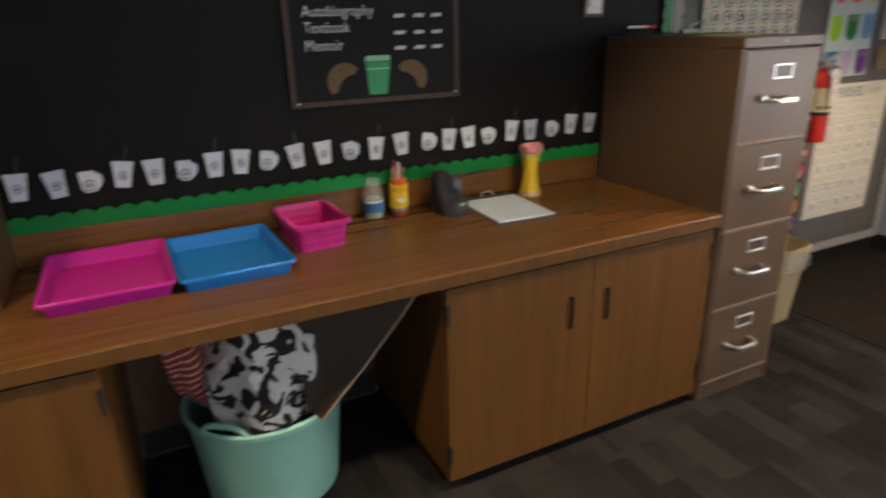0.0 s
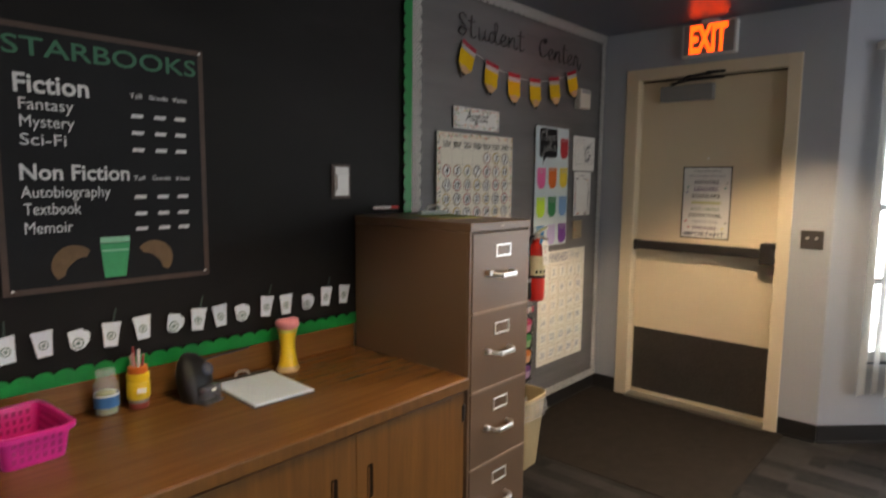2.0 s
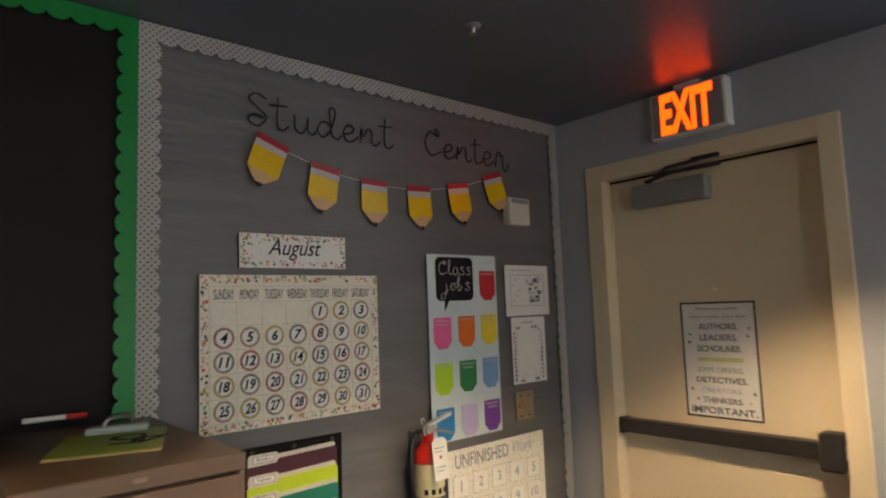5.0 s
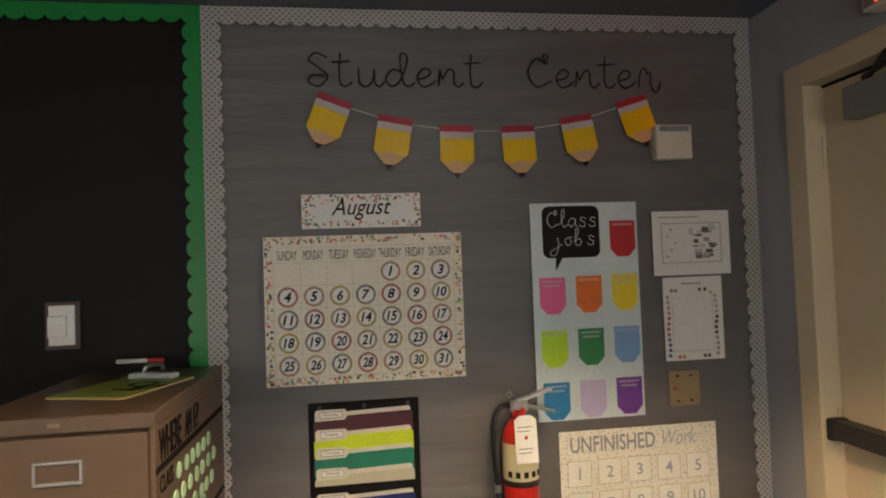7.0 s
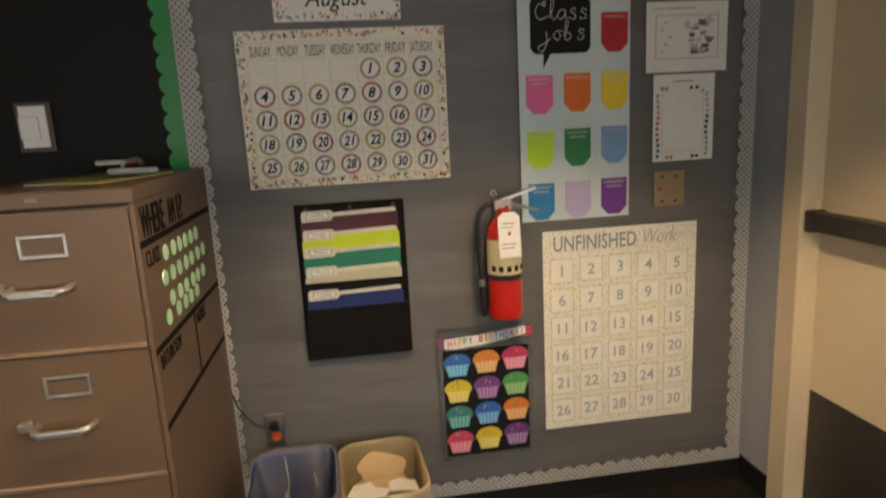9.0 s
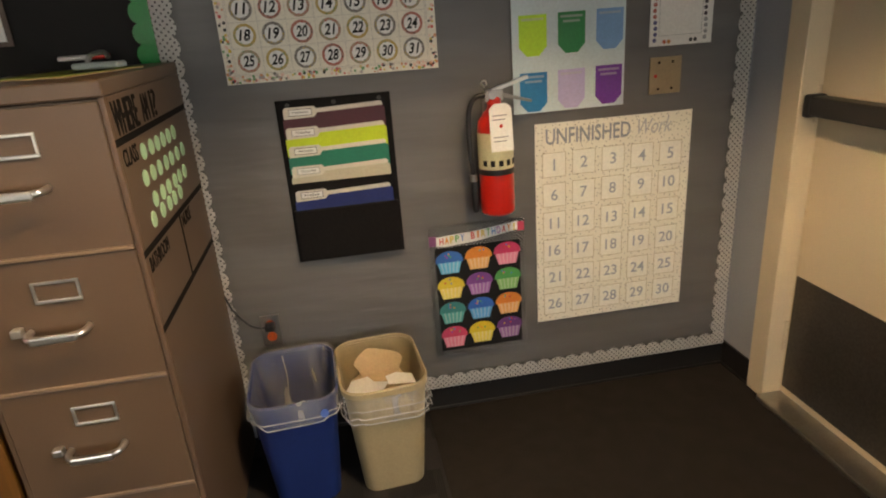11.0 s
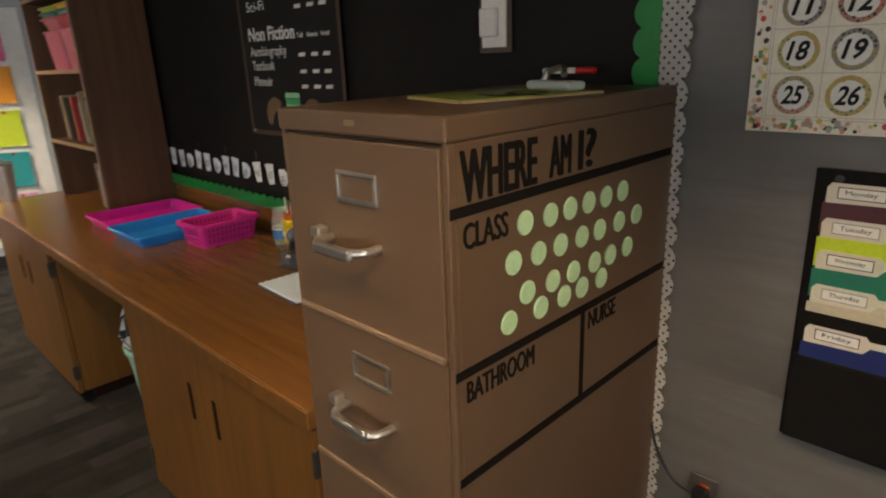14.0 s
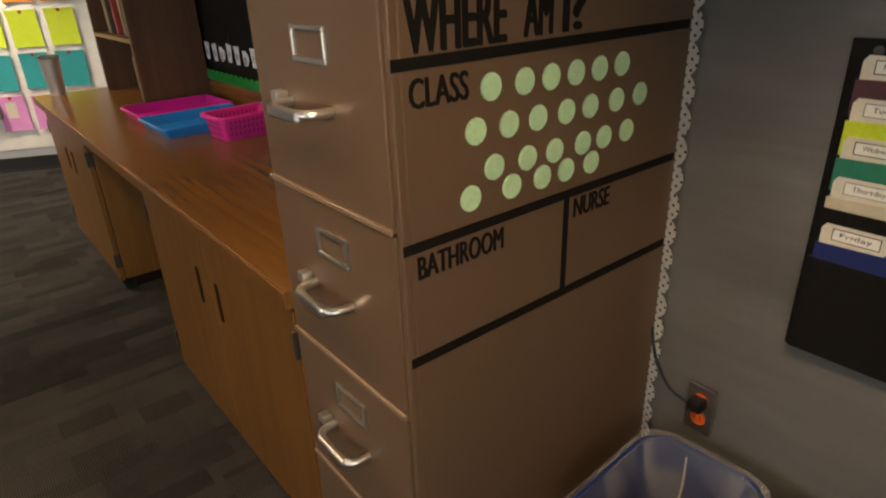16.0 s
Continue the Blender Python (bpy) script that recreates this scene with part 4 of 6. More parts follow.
# class jobs poster
jobs = thing("jobs_poster", wallface(3.024, 1.068, lift=0.016) @ Matrix.Diagonal((1.016, 1.029, 1, 1)), "pale blue class jobs poster with twelve coloured tags", "poster")
part("sheet", sheet(0.366, 0.698, 0.002, 0, 0.0), M_BLUEPAPER, jobs)
bub = [(0.137 + px, 0.604 + py) for px, py in rounded(0.195, 0.168, 0.024)]
bub_part = part("speech_bubble", prism(bub, 0.0022, 0.003), M_BOARDPAPER, jobs)
part("bubble_tail", prism([(0.082, 0.522), (0.106, 0.522), (0.080, 0.478)], 0.0022, 0.003), M_BOARDPAPER, jobs)
SCRIPT = {
    "C": PEN["C"],
    "l": [(0.0, 0.1), (0.30, 0.6), (0.35, 1.05), (0.20, 1.0), (0.18, 0.3), (0.35, 0.0), (0.55, 0.15)],
    "a": [(0.55, 0.45), (0.30, 0.55), (0.05, 0.25), (0.25, 0.0), (0.50, 0.25), (0.55, 0.5), (0.55, 0.1), (0.75, 0.05)],
    "s": [(0.50, 0.5), (0.25, 0.6), (0.15, 0.42), (0.42, 0.25), (0.40, 0.03), (0.10, 0.02), (0.05, 0.15)],
    "j": [(0.45, 0.5), (0.50, 0.0), (0.30, -0.55), (0.0, -0.6), (-0.05, -0.35), (0.35, -0.15), (0.75, 0.1)],
    "o": [(0.30, 0.52), (0.05, 0.3), (0.25, 0.0), (0.50, 0.2), (0.35, 0.5), (0.60, 0.5)],
    "b": [(0.0, 0.2), (0.30, 0.8), (0.30, 1.05), (0.15, 0.95), (0.12, 0.1), (0.35, 0.0), (0.50, 0.25), (0.30, 0.42), (0.15, 0.3)],
}
for word, y0, xs in (("Class", 0.620, (0.056, 0.098, 0.126, 0.164, 0.198)), ("jobs", 0.560, (0.068, 0.112, 0.146, 0.190))):
    for ch, x0 in zip(word, xs):
        part("script_letter", tube([(x0 + px * 0.050, y0 + py * 0.052, 0.0032) for px, py in SCRIPT[ch]], 0.0012, 5, 5), M_CHALK, bub_part)
TAGS = [(2, 0, (0.50, 0.02, 0.03)), (0, 1, (0.80, 0.12, 0.33)), (1, 1, (0.78, 0.16, 0.02)), (2, 1, (0.78, 0.60, 0.04)), (0, 2, (0.45, 0.72, 0.03)), (1, 2, (0.02, 0.22, 0.07)),
        (2, 2, (0.19, 0.36, 0.62)), (0, 3, (0.015, 0.20, 0.45)), (1, 3, (0.50, 0.44, 0.68)), (2, 3, (0.16, 0.04, 0.30))]
for c, r, colr in TAGS:
    tx, ty = 0.022 + c * 0.124, (0.515, 0.340, 0.170, 0.004)[r] + c * 0.002
    w, h = 0.088, 0.118
    tag = part("job_tag", prism([(tx, ty + 0.026), (tx + 0.024, ty), (tx + w - 0.024, ty), (tx + w, ty + 0.026), (tx + w, ty + h), (tx, ty + h)], 0.0022, 0.0032), paint(colr, 0.45), jobs)
    part("tag_line", box(tx + 0.008, tx + w - 0.010, ty + h - 0.016, ty + h - 0.009, 0.0033, 0.0037), paint(tuple(min(0.8, 0.5 * q + 0.25) for q in colr)), tag)
    if (c + r) % 2:
        part("tag_line", box(tx + 0.016, tx + w - 0.018, ty + h - 0.030, ty + h - 0.023, 0.0033, 0.0037), paint(tuple(min(0.8, 0.5 * q + 0.25) for q in colr)), tag)

# floor map and class list
fmap = thing("floor_plan_notice", wallface(3.451, 1.531, lift=0.016) @ Matrix.Diagonal((1.06, 1.035, 1, 1)), "white sheet printed with a grey building floor plan", "notice")
part("paper", sheet(0.266, 0.212, 0.0018, 0, 0.0001), M_PAPER, fmap)
part("heading", box(0.022, 0.160, 0.190, 0.193, 0.0020, 0.0024), M_GREYINK, fmap)
bm = bmesh.new()
for q in ((0.030, 0.236, 0.040, 0.042), (0.030, 0.236, 0.170, 0.172), (0.030, 0.032, 0.042, 0.170), (0.234, 0.236, 0.042, 0.170)):
    box(*q, 0.0020, 0.0024, bm=bm)
part("plan_outline", bm, M_GREYINK, fmap)
rnd = random.Random(3)
for k in range(26):
    px, py = rnd.uniform(0.120, 0.205), rnd.uniform(0.050, 0.150)
    part("plan_room", box(px, px + rnd.uniform(0.010, 0.028), py, py + rnd.uniform(0.006, 0.018), 0.0020, 0.0022 + 0.00003 * k), paint(((0.10,) * 3, (0.30,) * 3, (0.50,) * 3)[k % 3]), fmap)
for k in range(5):
    part("plan_mark", box(0.045 + 0.013 * (k % 3), 0.055 + 0.013 * (k % 3), 0.06 + 0.022 * k, 0.064 + 0.022 * k, 0.0020, 0.0024), M_GREYINK, fmap)
lst = thing("class_list", wallface(3.479, 1.241, lift=0.016) @ Matrix.Diagonal((1.02, 1.025, 1, 1)), "white list sheet edged with small coloured pictures", "notice")
part("paper", sheet(0.211, 0.276, 0.0018, 0, 0.0001), M_PAPER, lst)
part("heading", box(0.065, 0.135, 0.252, 0.256, 0.0020, 0.0024), M_GREYINK, lst)
for k in range(12):
    for px, cc in ((0.016, [(0.10, 0.10, 0.22), (0.42, 0.12, 0.10), (0.45, 0.30, 0.30)][k // 4]), (0.187, [(0.30, 0.30, 0.30), (0.06, 0.05, 0.06), (0.45, 0.40, 0.40)][k // 4])):
        part("list_picture", prism(disc(0.0068, 8, px + 0.002 * math.sin(k), 0.018 + k * 0.0175), 0.0020, 0.0024), paint(cc), lst)
for px, py, cc in ((0.03, 0.232, (0.2, 0.2, 0.2)), (0.045, 0.232, (0.25, 0.22, 0.2)), (0.13, 0.233, (0.1, 0.1, 0.1)), (0.15, 0.233, (0.08, 0.06, 0.05)), (0.17, 0.222, (0.6, 0.35, 0.1)), (0.05, 0.012, (0.5, 0.1, 0.05)), (0.065, 0.012, (0.5, 0.2, 0.05)), (0.14, 0.013, (0.05, 0.05, 0.05)), (0.155, 0.013, (0.05, 0.05, 0.05))):
    part("list_picture", prism(disc(0.0065, 8, px, py), 0.0020, 0.0024), paint(cc), lst)
bm = bmesh.new()
for q in ((0.030, 0.031, 0.03, 0.222), (0.174, 0.175, 0.03, 0.212), (0.030, 0.175, 0.030, 0.031)):
    box(*q, 0.0020, 0.0023, bm=bm)
part("list_frame", bm, M_GREYINK, lst)

# unfinished work chart
unf = thing("unfinished_work_chart", wallface(3.092, 0.313, lift=0.016) @ Matrix.Diagonal((1.022, 1.016, 1, 1)), "cream dotted chart with thirty numbered pockets", "chart")
M_DOTCHART = dotted("cream chart paper with grey dots", (0.79, 0.76, 0.66), (0.26, 0.24, 0.22), 0.0165, 0.125, jitter=0.8)
part("sheet", sheet(0.542, 0.706, 0.002, 0, 0.0), M_DOTCHART, unf)
part("heading", letters("UNFINISHED", 0.036, 0.636, 0.290, 0.052, 0.0024, bold=0.012), paint((0.26, 0.28, 0.32)), unf)
part("heading", letters("Work", 0.352, 0.640, 0.120, 0.050, 0.0024, shear=0.35), paint((0.42, 0.43, 0.45)), unf)
for k in range(30):
    c, r = k % 5, k // 5
    px, py = 0.024 + c * 0.102, 0.528 - r * 0.1005 + 0.002 * math.sin(k)
    card = part("number_box", box(px, px + 0.080, py, py + 0.082, 0.0022, 0.0028), paint((0.46, 0.40, 0.28)), unf)
    part("number_face", box(px + 0.002, px + 0.078, py + 0.002, py + 0.080, 0.0028, 0.0031), paint((0.80, 0.78, 0.70)), card)
    part("numeral", letters(str(k + 1), px + 0.040, py + 0.022, None, 0.038, 0.0032, bold=0.008, align="CENTER"), paint((0.34, 0.37, 0.42)), card)

# birthday poster
bday = thing("birthday_poster", wallface(2.716, 0.236, lift=0.016) @ Matrix.Diagonal((1.018, 1.024, 1, 1)), "black birthday poster with twelve coloured cupcakes and dotted edge", "poster")
part("sheet", sheet(0.327, 0.474, 0.002, 0, 0.0), dotted("black card with white dots", (0.012, 0.012, 0.012), (0.60, 0.60, 0.58), 0.0085, 0.24), bday)
part("panel", box(0.017, 0.310, 0.017, 0.400, 0.0022, 0.0026), M_INK, bday)
part("banner", prism([(0.024, 0.408), (0.06, 0.404), (0.163, 0.412), (0.27, 0.430), (0.303, 0.436), (0.303, 0.464), (0.163, 0.448), (0.024, 0.440)], 0.0022, 0.0028), M_PAPER, bday)
part("banner_fold", box(0.0, 0.024, 0.410, 0.445, 0.0022, 0.0027), paint((0.25, 0.08, 0.20)), bday)
part("banner_fold", box(0.303, 0.326, 0.430, 0.462, 0.0022, 0.0027), paint((0.60, 0.06, 0.12)), bday)
HB = [(0.62, 0.05, 0.05), (0.70, 0.25, 0.03), (0.62, 0.45, 0.02), (0.10, 0.35, 0.08), (0.03, 0.20, 0.50), (0.30, 0.06, 0.35)]
for k, ch in enumerate("HAPPY BIRTHDAY!"):
    if ch != " ":
        part("banner_letter", letters(ch, 0.042 + 0.0178 * k, 0.412 + 0.0016 * k, 0.0135 if ch not in "I!" else 0.006, 0.024, 0.003, bold=0.02, align="CENTER"), paint(HB[k % 6]), bday)
CAKES = [((0.02, 0.12, 0.45), (0.10, 0.42, 0.66)), ((0.68, 0.22, 0.03), (0.72, 0.40, 0.14)), ((0.60, 0.04, 0.13), (0.74, 0.25, 0.36)),
         ((0.66, 0.50, 0.04), (0.74, 0.60, 0.14)), ((0.18, 0.05, 0.26), (0.34, 0.15, 0.42)), ((0.06, 0.32, 0.08), (0.22, 0.46, 0.16)),
         ((0.03, 0.20, 0.20), (0.08, 0.34, 0.32)), ((0.02, 0.12, 0.48), (0.10, 0.36, 0.66)), ((0.68, 0.20, 0.03), (0.72, 0.38, 0.14)),
         ((0.60, 0.05, 0.12), (0.72, 0.22, 0.30)), ((0.66, 0.48, 0.03), (0.72, 0.58, 0.10)), ((0.14, 0.04, 0.20), (0.30, 0.16, 0.36))]
rnd = random.Random(11)
for k, (a, c) in enumerate(CAKES):
    px, py = 0.064 + 0.100 * (k % 3), 0.314 - 0.093 * (k // 3) + 0.004 * (k % 3)
    cake = part("cupcake_wrapper", prism([(px - 0.042, py + 0.036), (px - 0.030, py - 0.006), (px + 0.030, py - 0.006), (px + 0.042, py + 0.036)], 0.0028, 0.0034), paint(c), bday)
    for j in range(5):
        u = (j - 2) * 0.0145
        part("wrapper_pleat", prism([(px + u * 0.76 - 0.0022, py - 0.004), (px + u * 0.76 + 0.0022, py - 0.004), (px + u + 0.003, py + 0.034), (px + u - 0.003, py + 0.034)], 0.0034, 0.0037), paint(tuple(min(0.85, q * 0.75 + 0.20) for q in c)), cake)
    top = [(px + 0.047 * math.cos(t), py + 0.034 + 0.040 * math.sin(t) ** 0.8) for t in [math.pi * i / 12 for i in range(13)]]
    frost = part("cupcake_frosting", prism(top, 0.0035, 0.0041), paint(a), bday)
    for j in range(5):
        part("sprinkle", prism(disc(0.0035, 6, px + rnd.uniform(-0.02, 0.02), py + 0.050 + rnd.uniform(0, 0.016)), 0.0041, 0.0045), paint(HB[rnd.randrange(6)]), frost)

# weekday file pockets
rack = thing("file_pocket_chart", wallface(2.288, 0.660, lift=0.011) @ Matrix.Diagonal((1.01, 1.005, 0.55, 1)), "black nylon wall pocket chart with five coloured weekday folders", "pocket chart")
part("backing", sheet(0.342, 0.514, 0.004, 0, 0.004), M_FABRIC, rack)
for px in (0.035, 0.172, 0.308):
    part("grommet", moved(lathe([(0.007, 0), (0.007, 0.002), (0.003, 0.0025)], 14), pose(px, 0.498, 0.006)), M_BAR, rack)
DAYS = [("Monday", 0.432, (0.062, 0.006, 0.014)), ("Tuesday", 0.372, (0.52, 0.66, 0.02)), ("Wednesday", 0.316, (0.004, 0.165, 0.105)), ("Thursday", 0.254, (0.50, 0.46, 0.34)), ("Friday", 0.178, (0.004, 0.014, 0.115))]
for k, (day, py, colr) in enumerate(DAYS):
    z = 0.012 + 0.004 * k
    fold = part("folder", prism([(0.020, py - 0.03), (0.316, py - 0.03), (0.316, py + 0.052), (0.310, py + 0.058), (0.118, py + 0.052), (0.112, py + 0.060), (0.026, py + 0.060), (0.020, py + 0.052)], z - 0.003, z), M_IVORY, rack, "cream manila folder")
    part("folder_front", prism([(0.016, py - 0.04), (0.322, py - 0.04), (0.322, py + 0.038), (0.316, py + 0.045), (0.120, py + 0.040), (0.110, py + 0.028), (0.016, py + 0.026)], z + 0.0005, z + 0.0022), paint(colr, 0.5), rack)
    part("tab_label", box(0.036, 0.104, py + 0.034, py + 0.054, z + 0.0001, z + 0.0006), M_INK if k in (0, 2, 4) else M_GREYINK, fold)
    part("tab_face", box(0.0375, 0.1025, py + 0.0355, py + 0.0525, z + 0.0006, z + 0.0009), M_PAPER, fold)
    part("tab_word", letters(day, 0.070, py + 0.039, 0.045, 0.010, z + 0.001, align="CENTER"), M_INK, fold)
    if k < 4:
        part("pocket", box(0.006, 0.336, py - 0.055, py + (0.008 if k == 3 else -0.026), z + 0.001, z + 0.0034, 0.001), M_FABRIC, rack)
part("lower_pocket", box(0.006, 0.336, 0.004, 0.176, 0.006, 0.036, 0.006), M_FABRIC, rack)

# fire extinguisher
ext = thing("fire_extinguisher", pose(2.940, NORTH - 0.10, 0.776), "red fire extinguisher with black hose and white inspection tag", "fire extinguisher")
part("cylinder", lathe([(0.048, 0.0), (0.054, 0.006), (0.055, 0.02), (0.055, 0.265), (0.050, 0.295), (0.034, 0.318), (0.022, 0.330), (0.020, 0.340)], 32), M_RED, ext, smooth=True)
part("label_band", lathe([(0.0556, 0.150), (0.0556, 0.262)], 32, False), paint((0.60, 0.56, 0.34)), ext, "cream and black printed label", True)
for k in range(5):
    a = radians(-140 + 26 * k)
    part("label_picture", moved(box(-0.007, 0.007, -0.0006, 0.0006, -0.009, 0.009), pose(0.0564 * math.cos(a), 0.0564 * math.sin(a), 0.170, 0, 0, -50 + 26 * k)), M_INK, ext)
part("strap", lathe([(0.0568, 0.132), (0.0575, 0.136), (0.0575, 0.146), (0.0568, 0.150)], 32, False), M_BASE, ext, "black strap")
part("collar", lathe([(0.019, 0.338), (0.022, 0.344), (0.022, 0.360), (0.016, 0.366)], 20), M_RED, ext)
part("valve", box(-0.028, 0.028, -0.013, 0.013, 0.352, 0.388, 0.005), M_ALU, ext)
part("lower_lever", prism([(-0.01, 0.372), (0.115, 0.340), (0.118, 0.347), (-0.005, 0.384)], -0.012, 0.012), M_GREYMETAL, ext).matrix_basis = pose(0, 0, 0, 90, 0, 0)
part("upper_lever", prism([(-0.02, 0.384), (0.105, 0.420), (0.108, 0.411), (-0.012, 0.376)], -0.011, 0.011), M_CHROME, ext).matrix_basis = pose(0, 0, 0, 90, 0, 0)
part("gauge", moved(lathe([(0.013, 0), (0.013, 0.008)], 16), pose(-0.008, -0.013, 0.372, 90, 0, 0)), M_ALU, ext)
part("pull_pin", tube([(-0.030, -0.012, 0.396), (-0.040, -0.014, 0.410), (-0.028, -0.014, 0.416), (-0.022, -0.012, 0.402)], 0.002, 6), M_CHROME, ext)
part("hose", tube([(-0.022, 0.0, 0.372), (-0.058, 0.0, 0.366), (-0.080, -0.005, 0.325), (-0.084, -0.008, 0.23), (-0.076, -0.010, 0.12)], 0.0085, 10), M_CHAR, ext, "black rubber hose", True)
part("hose_clamp", moved(lathe([(0.0115, 0), (0.0115, 0.022)], 14), pose(-0.0765, -0.010, 0.112)), M_ALU, ext)
part("nozzle", moved(lathe([(0.009, 0), (0.013, 0.02), (0.012, 0.09), (0.010, 0.10)], 14), pose(-0.074, -0.010, 0.012)), M_CHAR, ext, smooth=True)
tag = part("inspection_tag", moved(prism([(-0.035, -0.075), (0.035, -0.075), (0.035, 0.052), (0.018, 0.066), (-0.018, 0.066), (-0.035, 0.052)], 0, 0.0012), pose(0.004, -0.062, 0.285, 84, 0, 3)), M_PAPER, ext, "white paper inspection tag")
for k in range(4):
    part("tag_line", moved(box(-0.026, 0.02 - 0.006 * (k % 2), 0.030 - 0.012 * k - (0.04 if k > 1 else 0), 0.033 - 0.012 * k - (0.04 if k > 1 else 0), 0.0013, 0.0018), pose(0.004, -0.062, 0.285, 84, 0, 3)), M_GREYINK, tag)
part("tag_stamp", moved(prism(disc(0.006, 8), 0.0013, 0.0018), pose(0.004, -0.062, 0.285, 84, 0, 3)), M_RED, tag)
part("wall_bracket", box(-0.018, 0.018, 0.050, 0.088, 0.06, 0.36, 0.003), M_GREYMETAL, ext)
part("bracket_foot", box(-0.03, 0.03, -0.02, 0.06, -0.006, -0.001, 0.001), M_GREYMETAL, ext)

# small fittings on the long wall
chime = thing("wall_sensor", wallface(3.464, 1.924, lift=0.008), "cream plastic wall sensor box with a grey band", "sensor box")
part("case", box(0, 0.130, 0, 0.118, 0, 0.045, 0.006), M_IVORY, chime)
part("grille", box(0.012, 0.118, 0.094, 0.112, 0.045, 0.0465, 0.001), M_GREYINK, chime)
bp_ = thing("blank_plate", wallface(3.486, 1.090, lift=0.012) @ Matrix.Diagonal((1.08, 1.02, 1, 1)), "dull brass blanking plate with screws and a red spot", "cover plate")
part("plate", box(0, 0.102, 0, 0.115, 0, 0.006, 0.002), M_BRASS, bp_)
for px, py in ((0.028, 0.098), (0.072, 0.098), (0.028, 0.016), (0.072, 0.016)):
    part("screw", moved(lathe([(0.004, 0), (0.004, 0.0015)], 10), pose(px, py, 0.006)), M_DARK, bp_)
part("red_spot", moved(lathe([(0.0055, 0), (0.0055, 0.002)], 12), pose(0.018, 0.057, 0.006)), M_RED, bp_)

sw = thing("light_switch", wallface(1.534, 1.384, lift=0.010), "white switch module in a clear brownish surround", "light switch")
part("surround", box(0, 0.097, 0, 0.140, 0, 0.003, 0.001), paint((0.08, 0.055, 0.042)), sw)
part("plate", box(0.012, 0.084, 0.012, 0.130, 0.003, 0.010, 0.002), M_WHITE, sw)
part("module", box(0.013, 0.066, 0.036, 0.100, 0.010, 0.022, 0.004), M_WHITE, sw)

out = thing("wall_outlet", wallface(2.127, 0.374, lift=0.010), "steel wall outlet with orange sockets", "outlet")
part("plate", box(0, 0.062, 0, 0.112, 0, 0.005, 0.002), M_ALU, out)
for py in (0.034, 0.077):
    s = part("socket", moved(prism(disc(0.0165, 18), 0.005, 0.0075), pose(0.031, py, 0)), M_OUTLET, out)
    for px in (-0.006, 0.006):
        part("slot", moved(box(px - 0.001, px + 0.001, -0.004, 0.005, 0.0075, 0.0079), pose(0.031, py, 0)), M_INK, s)
cord = thing("power_cord", pose(-0.018, 0, -0.020), "black power cord plugged into the orange wall outlet", "power cord")
part("plug", box(2.160, 2.192, NORTH - 0.052, NORTH - 0.019, 0.456, 0.484, 0.007), M_CHAR, cord)
part("cable", tube([(2.165, NORTH - 0.045, 0.470), (2.120, NORTH - 0.055, 0.492), (2.075, NORTH - 0.045, 0.545), (2.050, NORTH - 0.03, 0.600), (2.030, NORTH - 0.012, 0.618), (2.02, NORTH - 0.010, 0.60)], 0.0035, 8), M_CHAR, cord, smooth=True)

# ---------------------------------------------------------------- counter run
FRONT, TOP = 1.331, 0.746
CX0, CX1 = -1.33, 1.646
worktop = thing("worktop", pose(0, 0, TOP), "long oak laminate worktop with a low backsplash", "worktop")
part("slab", box(CX0, CX1, FRONT, NORTH - 0.002, -0.045, 0.0, 0.005), M_WORKTOP, worktop)
part("backsplash", box(CX0, CX1, NORTH - 0.024, NORTH - 0.0125, 0.0005, 0.101, 0.003), M_WORKTOP, worktop)
part("front_edging", box(CX0, CX1, FRONT - 0.003, FRONT + 0.001, -0.041, -0.005, 0.001), M_CABWOOD, worktop)


def base_cabinet(x0, x1, name_label, splits, pulls):
    cab = thing("base_cabinet", pose(x0, 0, 0), name_label, "cabinet", "cabinets under the worktop")
    w = x1 - x0
    part("body", box(0.0, w, FRONT + 0.036, NORTH - 0.01, 0.05, TOP - 0.046, 0.002), M_CABWOOD, cab)
    # toe space shade is put into the near-black colour
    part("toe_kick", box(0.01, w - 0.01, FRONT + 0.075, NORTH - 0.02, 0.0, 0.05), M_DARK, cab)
    for (a, b), (pa, pz) in zip(splits, pulls):
        d = part("door", box(a + 0.0015, b - 0.0015, FRONT + 0.014, FRONT + 0.033, 0.045, TOP - 0.055, 0.002), M_CABWOOD, cab)
        part("finger_pull", prism([(pa + qx, pz + qy) for qx, qy in rounded(0.024, 0.112, 0.008)], 0, 0.0015), M_DARK, d, "dark recessed finger pull").matrix_basis = pose(0, FRONT + 0.0138, 0, 90, 0, 0)
        part("pull_lip", prism([(pa + qx - 0.008, pz + qy) for qx, qy in rounded(0.004, 0.100, 0.0015)], 0.0016, 0.004), M_CABWOOD, d).matrix_basis = pose(0, FRONT + 0.0138, 0, 90, 0, 0)
    for hx in (0.0, w - 0.012):
        for hz in (0.11, 0.58):
            part("hinge", box(hx, hx + 0.012, FRONT + 0.008, FRONT + 0.0345, hz, hz + 0.065, 0.003), M_BAR, cab)
    return cab


base_cabinet(0.602, 1.638, "oak veneer base cabinet with two doors beside the filing cabinet", [(0, 0.518), (0.518, 1.036)], [(0.432, 0.520), (0.574, 0.520)])
base_cabinet(-1.15, -0.240, "oak veneer base cabinet with two doors at the counter's far end", [(0, 0.455), (0.455, 0.910)], [(0.385, 0.52), (0.525, 0.52)])
